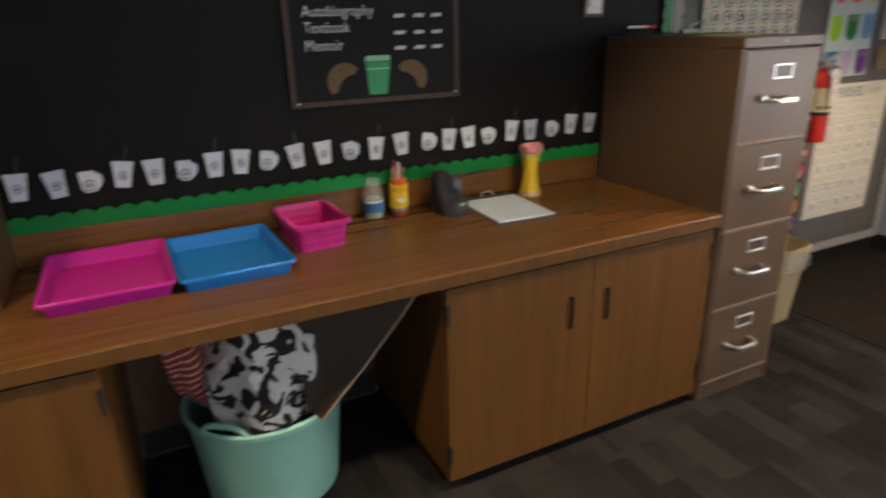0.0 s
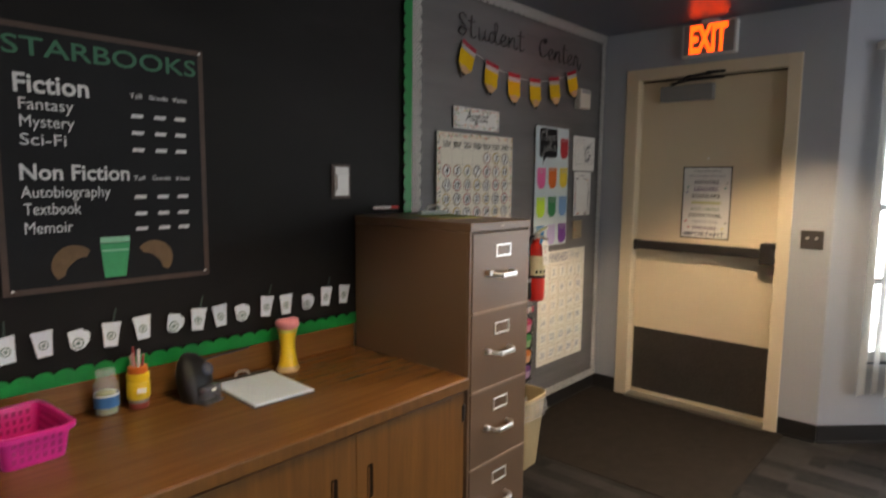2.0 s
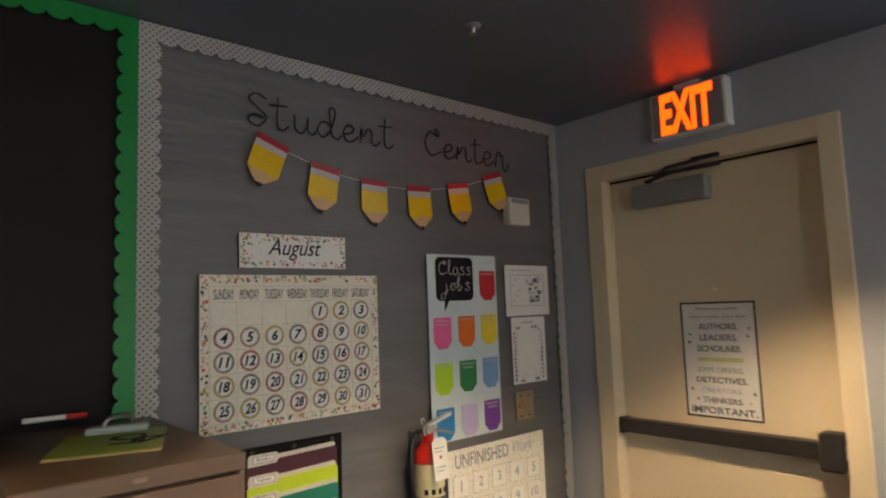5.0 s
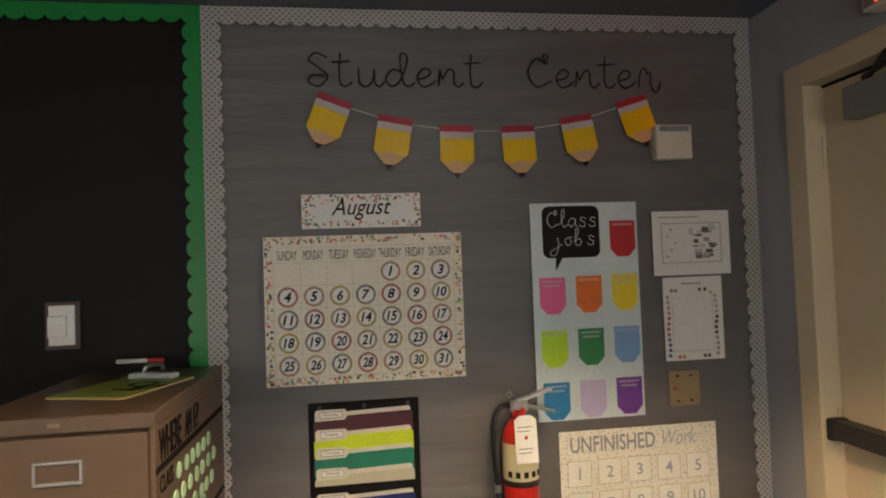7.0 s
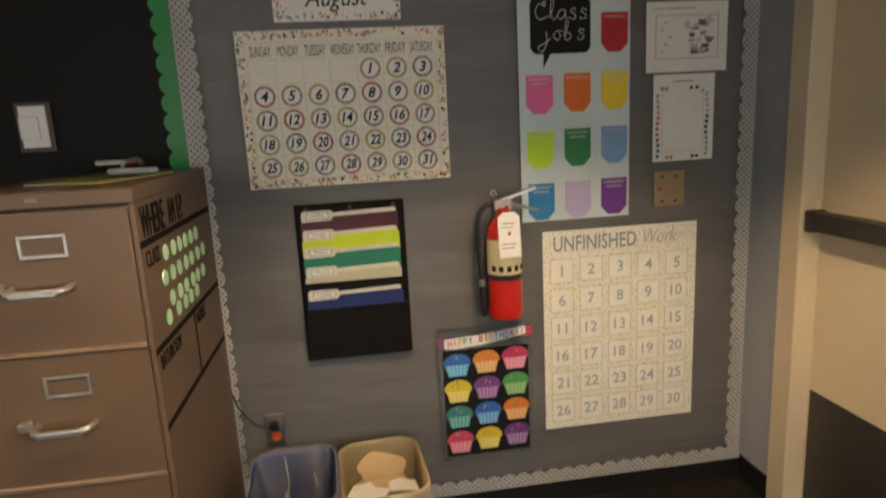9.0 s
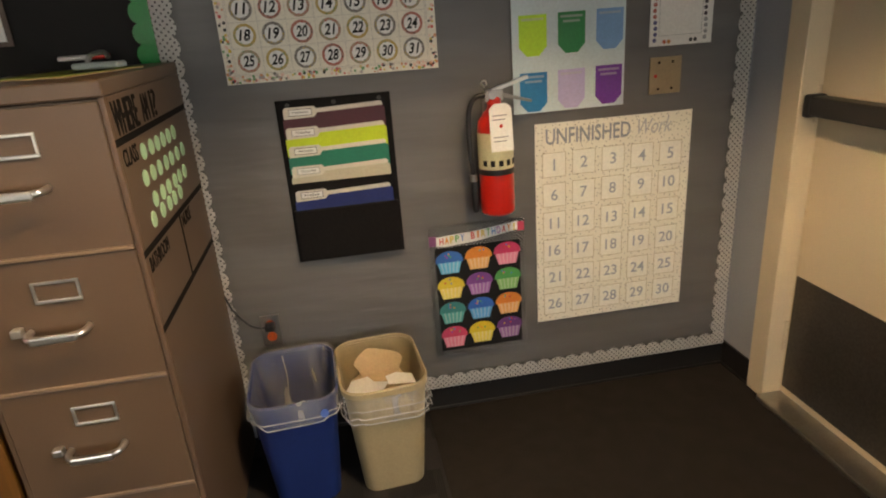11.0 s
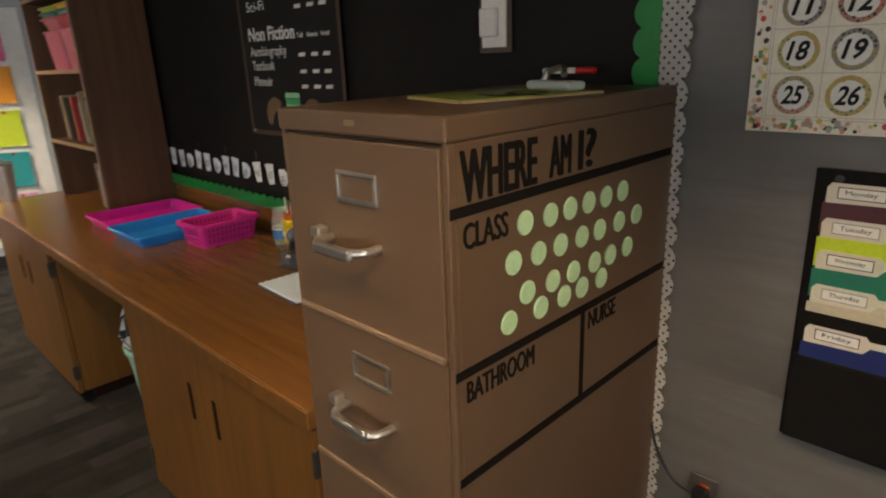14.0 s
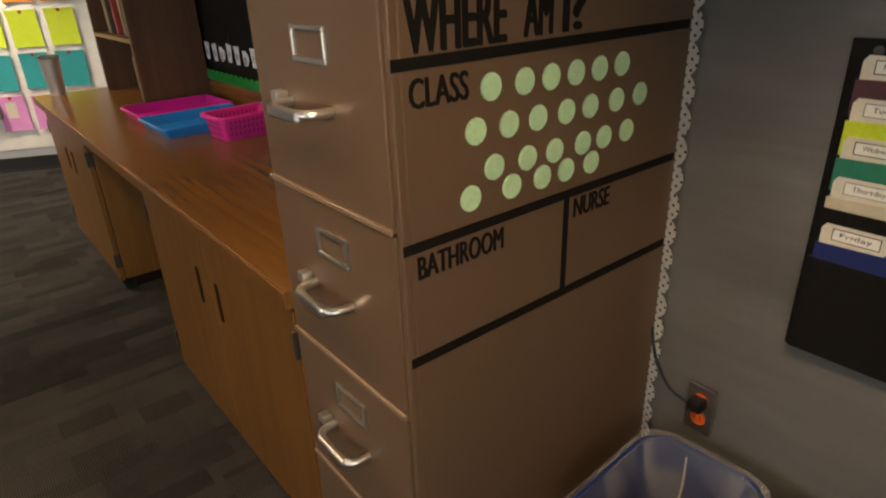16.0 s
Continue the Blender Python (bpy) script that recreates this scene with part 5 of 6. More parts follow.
# hutch wood used here so the panel's colour carries the shade under the worktop
tagged(link_mesh("knee_space_panel", box(-0.238, 0.600, NORTH - 0.03, NORTH - 0.004, 0.112, 0.698, 0.002), M_HUTCH), "knee space back panel, its dark oak colour standing in for shade", "panel", kind="structure")

# hutch on the worktop
HX0, HX1, HY = -1.17, -0.440, 1.668
hutch = thing("hutch_bookcase", pose(0, 0, TOP), "dark oak open bookcase standing on the worktop", "bookcase")
HH = 1.55
part("side_panel", box(HX1 - 0.022, HX1, HY, NORTH - 0.025, 0, HH, 0.002), M_HUTCH, hutch)
part("side_panel", box(HX0, HX0 + 0.022, HY, NORTH - 0.025, 0, HH, 0.002), M_HUTCH, hutch)
part("back_panel", box(HX0 + 0.022, HX1 - 0.022, NORTH - 0.034, NORTH - 0.026, 0, HH), M_HUTCH, hutch)
part("top_panel", box(HX0 + 0.022, HX1 - 0.022, HY, NORTH - 0.034, HH - 0.022, HH, 0.002), M_HUTCH, hutch)
for z in (0.285, 0.622, 0.95, 1.25):
    sh = part("shelf", box(HX0 + 0.022, HX1 - 0.022, HY + 0.004, NORTH - 0.034, z, z + 0.018, 0.001), M_HUTCH, hutch)
    part("shelf_edge", box(HX0 + 0.022, HX1 - 0.022, HY - 0.001, HY + 0.004, z, z + 0.018, 0.001), M_SHELF, sh, "pale worn shelf edge")
part("side_edge", box(HX1 - 0.022, HX1, HY - 0.0035, HY, 0, HH, 0.001), M_HUTCH, hutch)


def tapered_bin(name, w0, d0, w1, d1, h, t, material, label, category, m, rim=0.006, r=0.02, holes=False, group=""):
    """An open tray or bin that widens upwards, with a rolled rim; parts: body, rim."""
    th = thing(name, m, label, category, group)
    ring = lambda w, d, z, rr: [(x, y, z) for x, y in rounded(w, d, rr)]
    bm = loft([ring(w0, d0, 0, r), ring(w1, d1, h, r), ring(w1 - 2 * t, d1 - 2 * t, h, r), ring(w0 - 2 * t, d0 - 2 * t, t, r)], (True, True))
    part("body", bm, material, th, smooth=True)
    lip = loft([ring(w1, d1, h - rim, r), ring(w1 + 2 * rim, d1 + 2 * rim, h - rim, r + rim), ring(w1 + 2 * rim, d1 + 2 * rim, h, r + rim), ring(w1 + rim, d1 + rim, h + 0.003, r), ring(w1 - 2 * t, d1 - 2 * t, h + 0.001, r)], (False, False))
    part("rim", lip, material, th, smooth=True)
    if holes:
        for side in range(4):
            span, off = (w0, d0 / 2) if side % 2 == 0 else (d0, w0 / 2)
            n = int(span / 0.017) - 1
            for i in range(n):
                for j in range(3):
                    z = 0.022 + 0.022 * j
                    grow = ((d1 - d0) if side % 2 == 0 else (w1 - w0)) / 2 * z / h
                    hole = box(-0.004, 0.004, -0.0006, 0.0048, -0.007, 0.007, 0.0)
                    mm = pose(0, 0, 0, 0, 0, 90 * side) @ pose((i - (n - 1) / 2) * 0.017, -(off + grow + 0.0004), z)
                    holes_bm = moved(hole, mm)
                    HOLES.append(holes_bm)
        bm = bmesh.new()
        while HOLES:
            join(bm, HOLES.pop())
        tagged(part("perforation", bm, paint((0.36, 0.014, 0.15)), th), kind="stuff")
    return th


HOLES = []
tapered_bin("paper_tray", 0.272, 0.348, 0.298, 0.380, 0.040, 0.003, M_MAGENTA, "shallow magenta plastic paper tray on the worktop", "tray", pose(-0.206, 1.735, TOP, 0, 0, 1), 0.006, 0.012, group="paper trays")
tapered_bin("paper_tray", 0.262, 0.340, 0.284, 0.372, 0.040, 0.003, M_BLUE, "shallow azure plastic paper tray on the worktop", "tray", pose(0.100, 1.722, TOP, 0, 0, 2), 0.006, 0.012, group="paper trays")
tapered_bin("perforated_basket", 0.140, 0.216, 0.164, 0.244, 0.086, 0.003, M_ROSE, "small magenta plastic basket with slotted sides", "basket", pose(0.366, 1.800, TOP, 0, 0, 3), 0.011, 0.022, True)
for bx, tone in ((-0.60, 0), (-0.85, 2)):
    tapered_bin("shelf_bin", 0.180, 0.22, 0.215, 0.25, 0.17, 0.003, paint((0.62, 0.16, 0.22)), "pink plastic book bin on the hutch shelf", "bin", pose(bx, HY + 0.145, TOP + 0.640, 0, 0, tone), 0.006, 0.016, group="pink shelf bins")
for bx, bz, colr in ((-0.60, 0.812, (0.42, 0.03, 0.05)), (-0.60, 0.836, (0.02, 0.18, 0.17)), (-0.60, 0.860, (0.60, 0.45, 0.05)), (-0.85, 0.812, (0.62, 0.16, 0.22)), (-0.85, 0.836, (0.02, 0.18, 0.17)), (-0.85, 0.860, (0.35, 0.42, 0.05))):
    tapered_bin("shelf_tray", 0.170, 0.21, 0.215, 0.25, 0.055, 0.003, paint(colr), "stacked plastic tray above the pink book bins", "tray", pose(bx, HY + 0.145, TOP + bz, 0, 0, 1), 0.006, 0.016, group="shelf trays")
rnd = random.Random(21)
BOOKS = [(0.30, 0.03, 0.03), (0.34, 0.04, 0.03), (0.18, 0.30, 0.27), (0.22, 0.38, 0.34), (0.06, 0.05, 0.04), (0.30, 0.24, 0.16), (0.10, 0.09, 0.08), (0.24, 0.05, 0.04), (0.12, 0.20, 0.18)]
bx = HX1 - 0.052
for k in range(15):
    w, h, d = rnd.uniform(0.016, 0.032), rnd.uniform(0.17, 0.24), rnd.uniform(0.14, 0.19)
    bk = thing("book", pose(bx - w, HY + 0.03 + rnd.uniform(0, 0.03), TOP + 0.304, 0, -rnd.uniform(2, 7), 0), "upright book with a coloured cover on the hutch shelf", "book", "books on the hutch")
    part("cover", box(0, w, 0, d, 0, h, 0.002), paint(BOOKS[k % len(BOOKS)]), bk)
    part("pages", box(0.002, w - 0.002, 0.006, d + 0.001, h - 0.004, h + 0.0005), M_PAPER, bk)
    bx -= w + 0.010
for k in range(8):
    w, h = rnd.uniform(0.010, 0.020), rnd.uniform(0.15, 0.21)
    bk = thing("folder_stack", pose(HX1 - 0.030 - 0.024 * k - w, HY + 0.04, TOP + 0.002, 0, -4 - 0.5 * (k % 3), 0), "upright worn papers and folders on the worktop in the hutch", "folder", "folders in the hutch")
    part("cover", box(0, w, 0, 0.18, 0, h, 0.002), paint([(0.34, 0.31, 0.27), (0.16, 0.14, 0.12), (0.44, 0.42, 0.38)][k % 3]), bk)

tum = thing("tumbler", pose(-1.262, 1.445, TOP) @ Matrix.Diagonal((1.2, 1.2, 1.1, 1)), "brushed steel tumbler with a straw on the worktop", "tumbler")
part("cup", lathe([(0.030, 0), (0.031, 0.006), (0.041, 0.165), (0.042, 0.172)], 28), M_STEELCUP, tum, smooth=True)
part("lid", lathe([(0.043, 0.170), (0.043, 0.182), (0.034, 0.186)], 28), M_SMOKE, tum, smooth=True)
part("straw", tube([(0.006, 0, 0.02), (0.014, 0.004, 0.225)], 0.003, 8, 1), M_GLASS, tum)

# ---------------------------------------------------------------- menu poster and cup cut-outs on the black board
MX, MZ, MW, MH = 0.386, 1.129, 0.618, 0.787
menu = thing("menu_poster", wallface(MX, MZ, lift=0.014) @ Matrix.Diagonal((0.978, 0.962, 1, 1)), "chalkboard-style book menu poster with a brown border", "poster")
part("sheet", sheet(MW, MH, 0.0018, 0, 0.0), M_BOARDPAPER, menu)
bm = bmesh.new()
e = 0.017
for q in ((0, MW, 0, e), (0, MW, MH - e, MH), (0, e, e, MH - e), (MW - e, MW, e, MH - e)):
    box(*q, 0.0021, 0.0027, bm=bm)
part("border", bm, M_FRAMEINK, menu)
for glyph in glyphs(letters("STARBOOKS", 0.036, 0.696, 0.556, 0.054, 0.0022, bold=0.008)):
    part("heading_letter", glyph, M_MENUGREEN, menu)
for words, x, y, w, h, b in (("Fiction", 0.058, 0.590, 0.195, 0.056, 0.02), ("Fantasy", 0.068, 0.532, 0.140, 0.044, 0.0), ("Mystery", 0.068, 0.482, 0.140, 0.044, 0.0), ("Sci-Fi", 0.066, 0.440, 0.118, 0.034, 0.0),
                             ("Non Fiction", 0.060, 0.338, 0.300, 0.048, 0.02), ("Autobiography", 0.060, 0.276, 0.240, 0.044, 0.0), ("Textbook", 0.064, 0.236, 0.150, 0.034, 0.0), ("Memoir", 0.064, 0.180, 0.125, 0.034, 0.0)):
    for glyph in glyphs(letters(words, x, y, w, h, 0.0022, bold=b)):
        part("menu_letter", glyph, M_CHALK, menu)
for y in (0.604, 0.340):
    for words, x, w in (("Tall", 0.372, 0.036), ("Grande", 0.432, 0.060), ("Venti", 0.508, 0.048)):
        part("column_word", letters(words, x, y, w, 0.015, 0.0022), M_CHALK, menu)
for y in (0.547, 0.493, 0.438, 0.285, 0.230, 0.180):
    for x in (0.392, 0.465, 0.532):
        part("price_bar", prism([(x - 0.020, y - 0.006), (x + 0.016, y - 0.006), (x + 0.020, y + 0.006), (x - 0.016, y + 0.006)], 0.0020, 0.0026), M_CHALK, menu)
cup = part("cup_picture", prism([(0.272, 0.028), (0.336, 0.028), (0.352, 0.138), (0.262, 0.138)], 0.0020, 0.0026), M_CUPGREEN, menu)
part("cup_lid", prism([(0.262, 0.140), (0.352, 0.140), (0.350, 0.158), (0.264, 0.158)], 0.0020, 0.0027), M_LIDGREEN, menu)
part("cup_line", box(0.266, 0.348, 0.112, 0.117, 0.0026, 0.003), M_LIDGREEN, menu)
for side in (-1, 1):
    outer, inner = [], []
    for k in range(15):
        a, wide = radians(122 - 10.5 * k), 0.007 + 0.020 * math.sin(math.pi * (k + 1.0) / 16)
        outer.append((0.307 + side * (0.108 + (0.053 + wide) * math.cos(a)), 0.064 + (0.053 + wide) * math.sin(a)))
        inner.append((0.307 + side * (0.108 + (0.053 - wide) * math.cos(a)), 0.064 + (0.053 - wide) * math.sin(a)))
    ring = outer + inner[::-1]
    part("croissant_picture", prism(ring[::-1] if side > 0 else ring, 0.0020, 0.0026), M_TAN, menu)
for x, y in ((0.024, 0.014), (MW - 0.016, 0.018), (0.012, MH - 0.012), (MW - 0.012, MH - 0.010)):
    part("pin", moved(lathe([(0.004, 0), (0.003, 0.003)], 10), pose(x, y, 0.0025)), M_CHROME, menu)


def printed_disc(cup, rad, x, y, z):
    """A round printed mark on a cup: a green ring round a pale field with a plain figure."""
    mark = part("printed_disc", prism(disc(rad, 18, x, y), z, z + 0.0005), M_LOGO, cup)
    part("pale_field", prism(disc(rad * 0.74, 16, x, y), z + 0.0006, z + 0.0009), M_CUPPAPER, mark)
    figure = [(x + rad * (0.58 if q % 2 else 0.30) * math.cos(math.pi * q / 5 + 0.3), y + rad * (0.58 if q % 2 else 0.30) * math.sin(math.pi * q / 5 + 0.3)) for q in range(10)]
    part("figure", prism(figure, z + 0.001, z + 0.0013), M_LOGO, mark)


def cup_cutout(x, z, style, tilt, w=0.062):
    m = wallface(x, z, lift=0.015) @ pose(0, 0, 0, 0, 0, tilt) @ Matrix.Diagonal((0.88, 0.93, 1, 1))
    if style == 2:
        c = thing("cup_cutout", m, "white paper cut-out of a cup leaning on a mug", "paper cut-out", "paper cup border")
        part("mug", prism([(0.014 + 0.021 * math.cos(t), 0.001 + 0.025 * math.sin(t) + 0.004 * math.cos(2 * t)) for t in [2 * math.pi * q / 18 for q in range(18)]], 0, 0.0012), M_CUPPAPER, c)
        part("body", prism([(-0.014, -0.037), (0.014, -0.034), (0.020, 0.022), (0.012, 0.031), (-0.030, 0.030), (-0.033, 0.022), (-0.030, -0.024)], 0.0013, 0.0022), M_CUPPAPER, c)
        printed_disc(c, 0.0185, -0.006, -0.014, 0.0025)
        return
    c = thing("cup_cutout", m, "white paper cut-out of a cold cup with a straw" if style == 0 else "white paper cut-out of a hot takeaway cup", "paper cut-out", "paper cup border")
    part("body", prism([(-0.022, -0.043), (0.022, -0.043), (0.031, 0.030), (-0.031, 0.030)], 0, 0.0012), M_CUPPAPER, c)
    part("lid", prism([(-0.034, 0.030), (0.034, 0.030), (0.031, 0.040), (-0.031, 0.040)], 0.0003, 0.0016), M_CUPPAPER, c)
    printed_disc(c, 0.0150, 0, -0.006, 0.0014)
    if style == 0:
        part("straw", prism([(0.002, 0.040), (0.008, 0.040), (0.016, 0.086), (0.011, 0.087)], 0, 0.0012), M_STRAW, c)


CUPS_X = [-0.395, -0.302, -0.215, -0.130, -0.045, 0.045, 0.126, 0.206, 0.293, 0.382, 0.475, 0.570, 0.661, 0.757, 0.865, 0.945, 1.027, 1.114, 1.215, 1.302, 1.404, 1.495, 1.589]
rnd = random.Random(9)
for k, cx in enumerate(CUPS_X):
    style = {0: 0, 1: 1, 2: 2}[k % 3]
    cup_cutout(cx, 0.979 + rnd.uniform(-0.004, 0.006), style, rnd.uniform(-9, 9) if style != 2 else rnd.uniform(-12, 12))

# ---------------------------------------------------------------- things on the worktop
jar = thing("glass_jar", pose(0.617, 1.918, TOP), "small glass jar with a blue label and odds and ends", "jar")
part("glass", lathe([(0.030, 0.0), (0.035, 0.006), (0.035, 0.094), (0.026, 0.112), (0.026, 0.126)], 28), M_GLASS, jar, smooth=True)
part("label", lathe([(0.0355, 0.026), (0.0355, 0.060)], 28, False), paint((0.03, 0.13, 0.32)), jar, "blue and white label", True)
part("label_top", lathe([(0.0356, 0.060), (0.0356, 0.066)], 28, False), M_PAPER, jar, "", True)
part("contents", lathe([(0.028, 0.004), (0.031, 0.05), (0.026, 0.07), (0.012, 0.075)], 16), paint((0.30, 0.34, 0.16)), jar)
part("lid", lathe([(0.028, 0.124), (0.028, 0.136), (0.023, 0.139)], 24), M_GLASS, jar, smooth=True)

pot = thing("pencil_pot", pose(0.708, 1.908, TOP), "yellow jar with a red foot holding pens", "pencil pot")
part("foot", lathe([(0.027, 0.0), (0.029, 0.003), (0.029, 0.018)], 26), paint((0.26, 0.05, 0.04)), pot, smooth=True)
part("foot_band", lathe([(0.0292, 0.018), (0.0292, 0.030)], 26, False), M_GREYMETAL, pot)
part("body", lathe([(0.029, 0.028), (0.034, 0.034), (0.034, 0.078), (0.031, 0.086), (0.034, 0.094), (0.034, 0.108), (0.030, 0.112)], 26), M_YELLOW, pot, smooth=True)
part("collar", lathe([(0.029, 0.111), (0.030, 0.130), (0.027, 0.132)], 24), M_ORANGE, pot, smooth=True)
part("label", moved(box(-0.014, 0.014, -0.0005, 0.0005, -0.008, 0.008), pose(-0.004, -0.0345, 0.060, 0, 6, -6)), M_PAPER, pot)
for k in range(7):
    a = k * 0.9
    part("pen", tube([(0.010 * math.cos(a), 0.010 * math.sin(a), 0.10), (0.020 * math.cos(a), 0.020 * math.sin(a), 0.165 + 0.012 * (k % 3))], 0.0038, 8, 1), [paint((0.62, 0.30, 0.28)), M_PAPER, paint((0.35, 0.05, 0.05)), paint((0.55, 0.40, 0.38))][k % 4], pot)

sharp = thing("pencil_sharpener", pose(0.868, 1.838, TOP, 0, 0, 14) @ Matrix.Diagonal((0.92, 0.88, 0.97, 1)), "charcoal domed electric pencil sharpener with a smoked tray", "pencil sharpener")
part("shell", loft([[(x, y * (1 - 0.10 * k) + 0.012 * k, z) for x, y in rounded(2 * r, 2 * r * 0.92, r * 0.7)] for k, (r, z) in enumerate(((0.054, 0.0), (0.060, 0.038), (0.060, 0.085), (0.050, 0.122), (0.030, 0.144), (0.010, 0.150)))], (True, True)), M_CHAR, sharp, smooth=True)
part("shavings_tray", box(-0.040, 0.040, -0.078, -0.040, 0.004, 0.058, 0.008), M_SMOKE, sharp, "smoked clear shavings tray")
part("foot_plate", box(-0.046, 0.046, -0.088, 0.0, 0.0, 0.006, 0.002), M_SMOKE, sharp)
dial = part("dial", moved(lathe([(0.022, 0), (0.022, 0.004), (0.014, 0.006)], 24), pose(0.002, -0.048, 0.110, 62, 0, 0)), paint((0.03, 0.045, 0.085)), sharp, "dark blue round dial")
for k in range(6):
    part("dial_spoke", moved(box(-0.0015, 0.0015, 0.004, 0.018, 0.006, 0.0066), pose(0.002, -0.048, 0.110, 62, 0, 0) @ pose(0, 0, 0, 0, 0, 60 * k)), M_GREYMETAL, dial)
part("badge", box(-0.006, 0.012, -0.0795, -0.0785, 0.040, 0.048), M_PAPER, sharp)
part("cord", tube([(0.03, 0.045, 0.06), (0.055, 0.085, 0.085), (0.10, 0.096, 0.094), (0.17, 0.082, 0.100), (0.24, 0.066, 0.102), (0.30, 0.056, 0.105)], 0.0040, 8), M_CHAR, sharp, smooth=True)

clipb = thing("clipboard", pose(1.064, 1.774, TOP, 0, 0, -3), "clipboard with a chrome clip holding a pad of torn-edged white paper", "clipboard")
part("board", prism(rounded(0.228, 0.315, 0.008), 0, 0.003), M_CHAR, clipb)
edge = [(-0.110 + (0.008 if i % 2 else 0.0), 0.135 - 0.285 * i / 26) for i in range(27)]
# the pad's blue is a daylight cast put into white paper
part("paper_pad", prism(edge + [(0.110, -0.150), (0.110, 0.135)], 0.003, 0.009), paint((0.64, 0.75, 0.90), 0.6), clipb)
part("clip_bar", box(-0.106, 0.106, 0.126, 0.150, 0.009, 0.015, 0.003), M_CHAR, clipb, "black clip bar")
part("clip_lever", tube([(-0.026, 0.138, 0.012), (-0.020, 0.146, 0.024), (0.0, 0.150, 0.027), (0.020, 0.146, 0.024), (0.026, 0.138, 0.012)], 0.0045, 8), M_CHROME, clipb, "chrome clip lever")
vase = thing("pencil_vase", pose(1.243, 1.884, TOP), "yellow pencil-shaped vase with a pink eraser top", "vase")
part("body", lathe([(0.038, 0.020), (0.035, 0.032), (0.028, 0.075), (0.027, 0.10), (0.032, 0.138), (0.036, 0.155)], 12), M_YELLOW, vase, smooth=True)
part("base", lathe([(0.039, 0.0), (0.043, 0.008), (0.038, 0.022)], 12), paint((0.55, 0.42, 0.24)), vase, smooth=True)
part("band", lathe([(0.0355, 0.150), (0.037, 0.156), (0.0365, 0.166)], 20, False), paint((0.55, 0.50, 0.12)), vase)
knob = lathe([(0.034, 0.162), (0.042, 0.168), (0.045, 0.178), (0.042, 0.190), (0.032, 0.197), (0.012, 0.199)], 24)
for v in knob.verts:
    a = math.atan2(v.co.y, v.co.x)
    v.co.x *= 1 + 0.06 * math.cos(3 * a)
    v.co.y *= 1 + 0.06 * math.cos(3 * a)
    v.co.z += 0.004 * math.cos(2 * a) * (v.co.z > 0.18)
part("eraser_top", knob, M_PINK, vase, "pink eraser-shaped top", True)

# ---------------------------------------------------------------- filing cabinet
FX0, FX1, FY, FH = 1.653, 2.034, 1.342, 1.312
FD = NORTH - 0.022 - FY
fc = thing("filing_cabinet", pose(FX0, FY, 0), "tan steel four-drawer filing cabinet lettered with tape and magnets", "filing cabinet")
FW = FX1 - FX0
bm = box(0, FW, 0.012, FD, 0.0, FH - 0.034, 0.003)
part("body", bm, M_STEEL, fc)
part("top_cap", box(-0.001, FW + 0.001, -0.004, FD, FH - 0.034, FH, 0.004), M_STEEL, fc)
# dark strip painted in for the shaded gap under the cap
part("cap_seam", box(0.004, FW - 0.004, 0.006, 0.013, FH - 0.037, FH - 0.0335), M_DARK, fc)
part("left_stile", box(0, 0.012, 0.0, 0.0125, 0.0, FH - 0.034, 0.002), M_STEEL, fc)
part("right_stile", box(FW - 0.012, FW, 0.0, 0.0125, 0.0, FH - 0.034, 0.002), M_STEEL, fc)
part("plinth", box(0.012, FW - 0.012, 0.004, 0.0125, 0.0, 0.068, 0.002), M_STEEL, fc)
part("lock", box(FW * 0.47, FW * 0.53, -0.0052, -0.0035, FH - 0.020, FH - 0.012, 0.0006), M_STEELEDGE, fc)
for k in range(4):
    zt = FH - 0.040 - 0.3015 * k
    zb = zt - 0.2965
    d = part("drawer", box(0.013, FW - 0.013, -0.004, 0.0115, zb, zt, 0.0025), M_STEEL, fc)
    part("drawer_lip", box(0.013, FW - 0.013, -0.009, -0.003, zb - 0.003, zb + 0.006, 0.002), M_STEELEDGE, d)
    lx0, lx1, lz0, lz1 = 0.151, 0.244, zt - 0.094, zt - 0.046
    bm = bmesh.new()
    for q in ((lx0, lx1, lz1 - 0.006, lz1), (lx0, lx1, lz0, lz0 + 0.007), (lx0, lx0 + 0.006, lz0 + 0.007, lz1 - 0.006), (lx1 - 0.006, lx1, lz0 + 0.007, lz1 - 0.006)):
        box(q[0], q[1], -0.0085, -0.0035, q[2], q[3], 0.0015, bm=bm)
    part("label_holder", bm, M_CHROME, d, "chrome label holder")
    hz = zt - 0.156
    part("handle", tube([(0.124, -0.004, hz), (0.126, -0.030, hz), (0.140, -0.042, hz - 0.001), (0.180, -0.044, hz - 0.003), (0.222, -0.042, hz - 0.001), (0.238, -0.030, hz), (0.240, -0.004, hz)], 0.0075, 10), M_CHROME, d, "chrome bow handle", True)
    part("handle_grip", box(0.136, 0.228, -0.053, -0.041, hz - 0.012, hz + 0.007, 0.005), M_CHROME, d)
    part("thumb_latch", box(0.092, 0.114, -0.024, -0.0035, hz - 0.002, hz + 0.016, 0.003), M_CHROME, d, "chrome thumb latch")

SIDE = pose(FW, -0.007, 0, 90, 0, 90)  # x runs to +y, y up, z out of the cabinet's side


def on_side(name, bm, material, label=""):
    ob = part(name, bm, material, fc, label)
    ob.matrix_basis = SIDE
    return ob


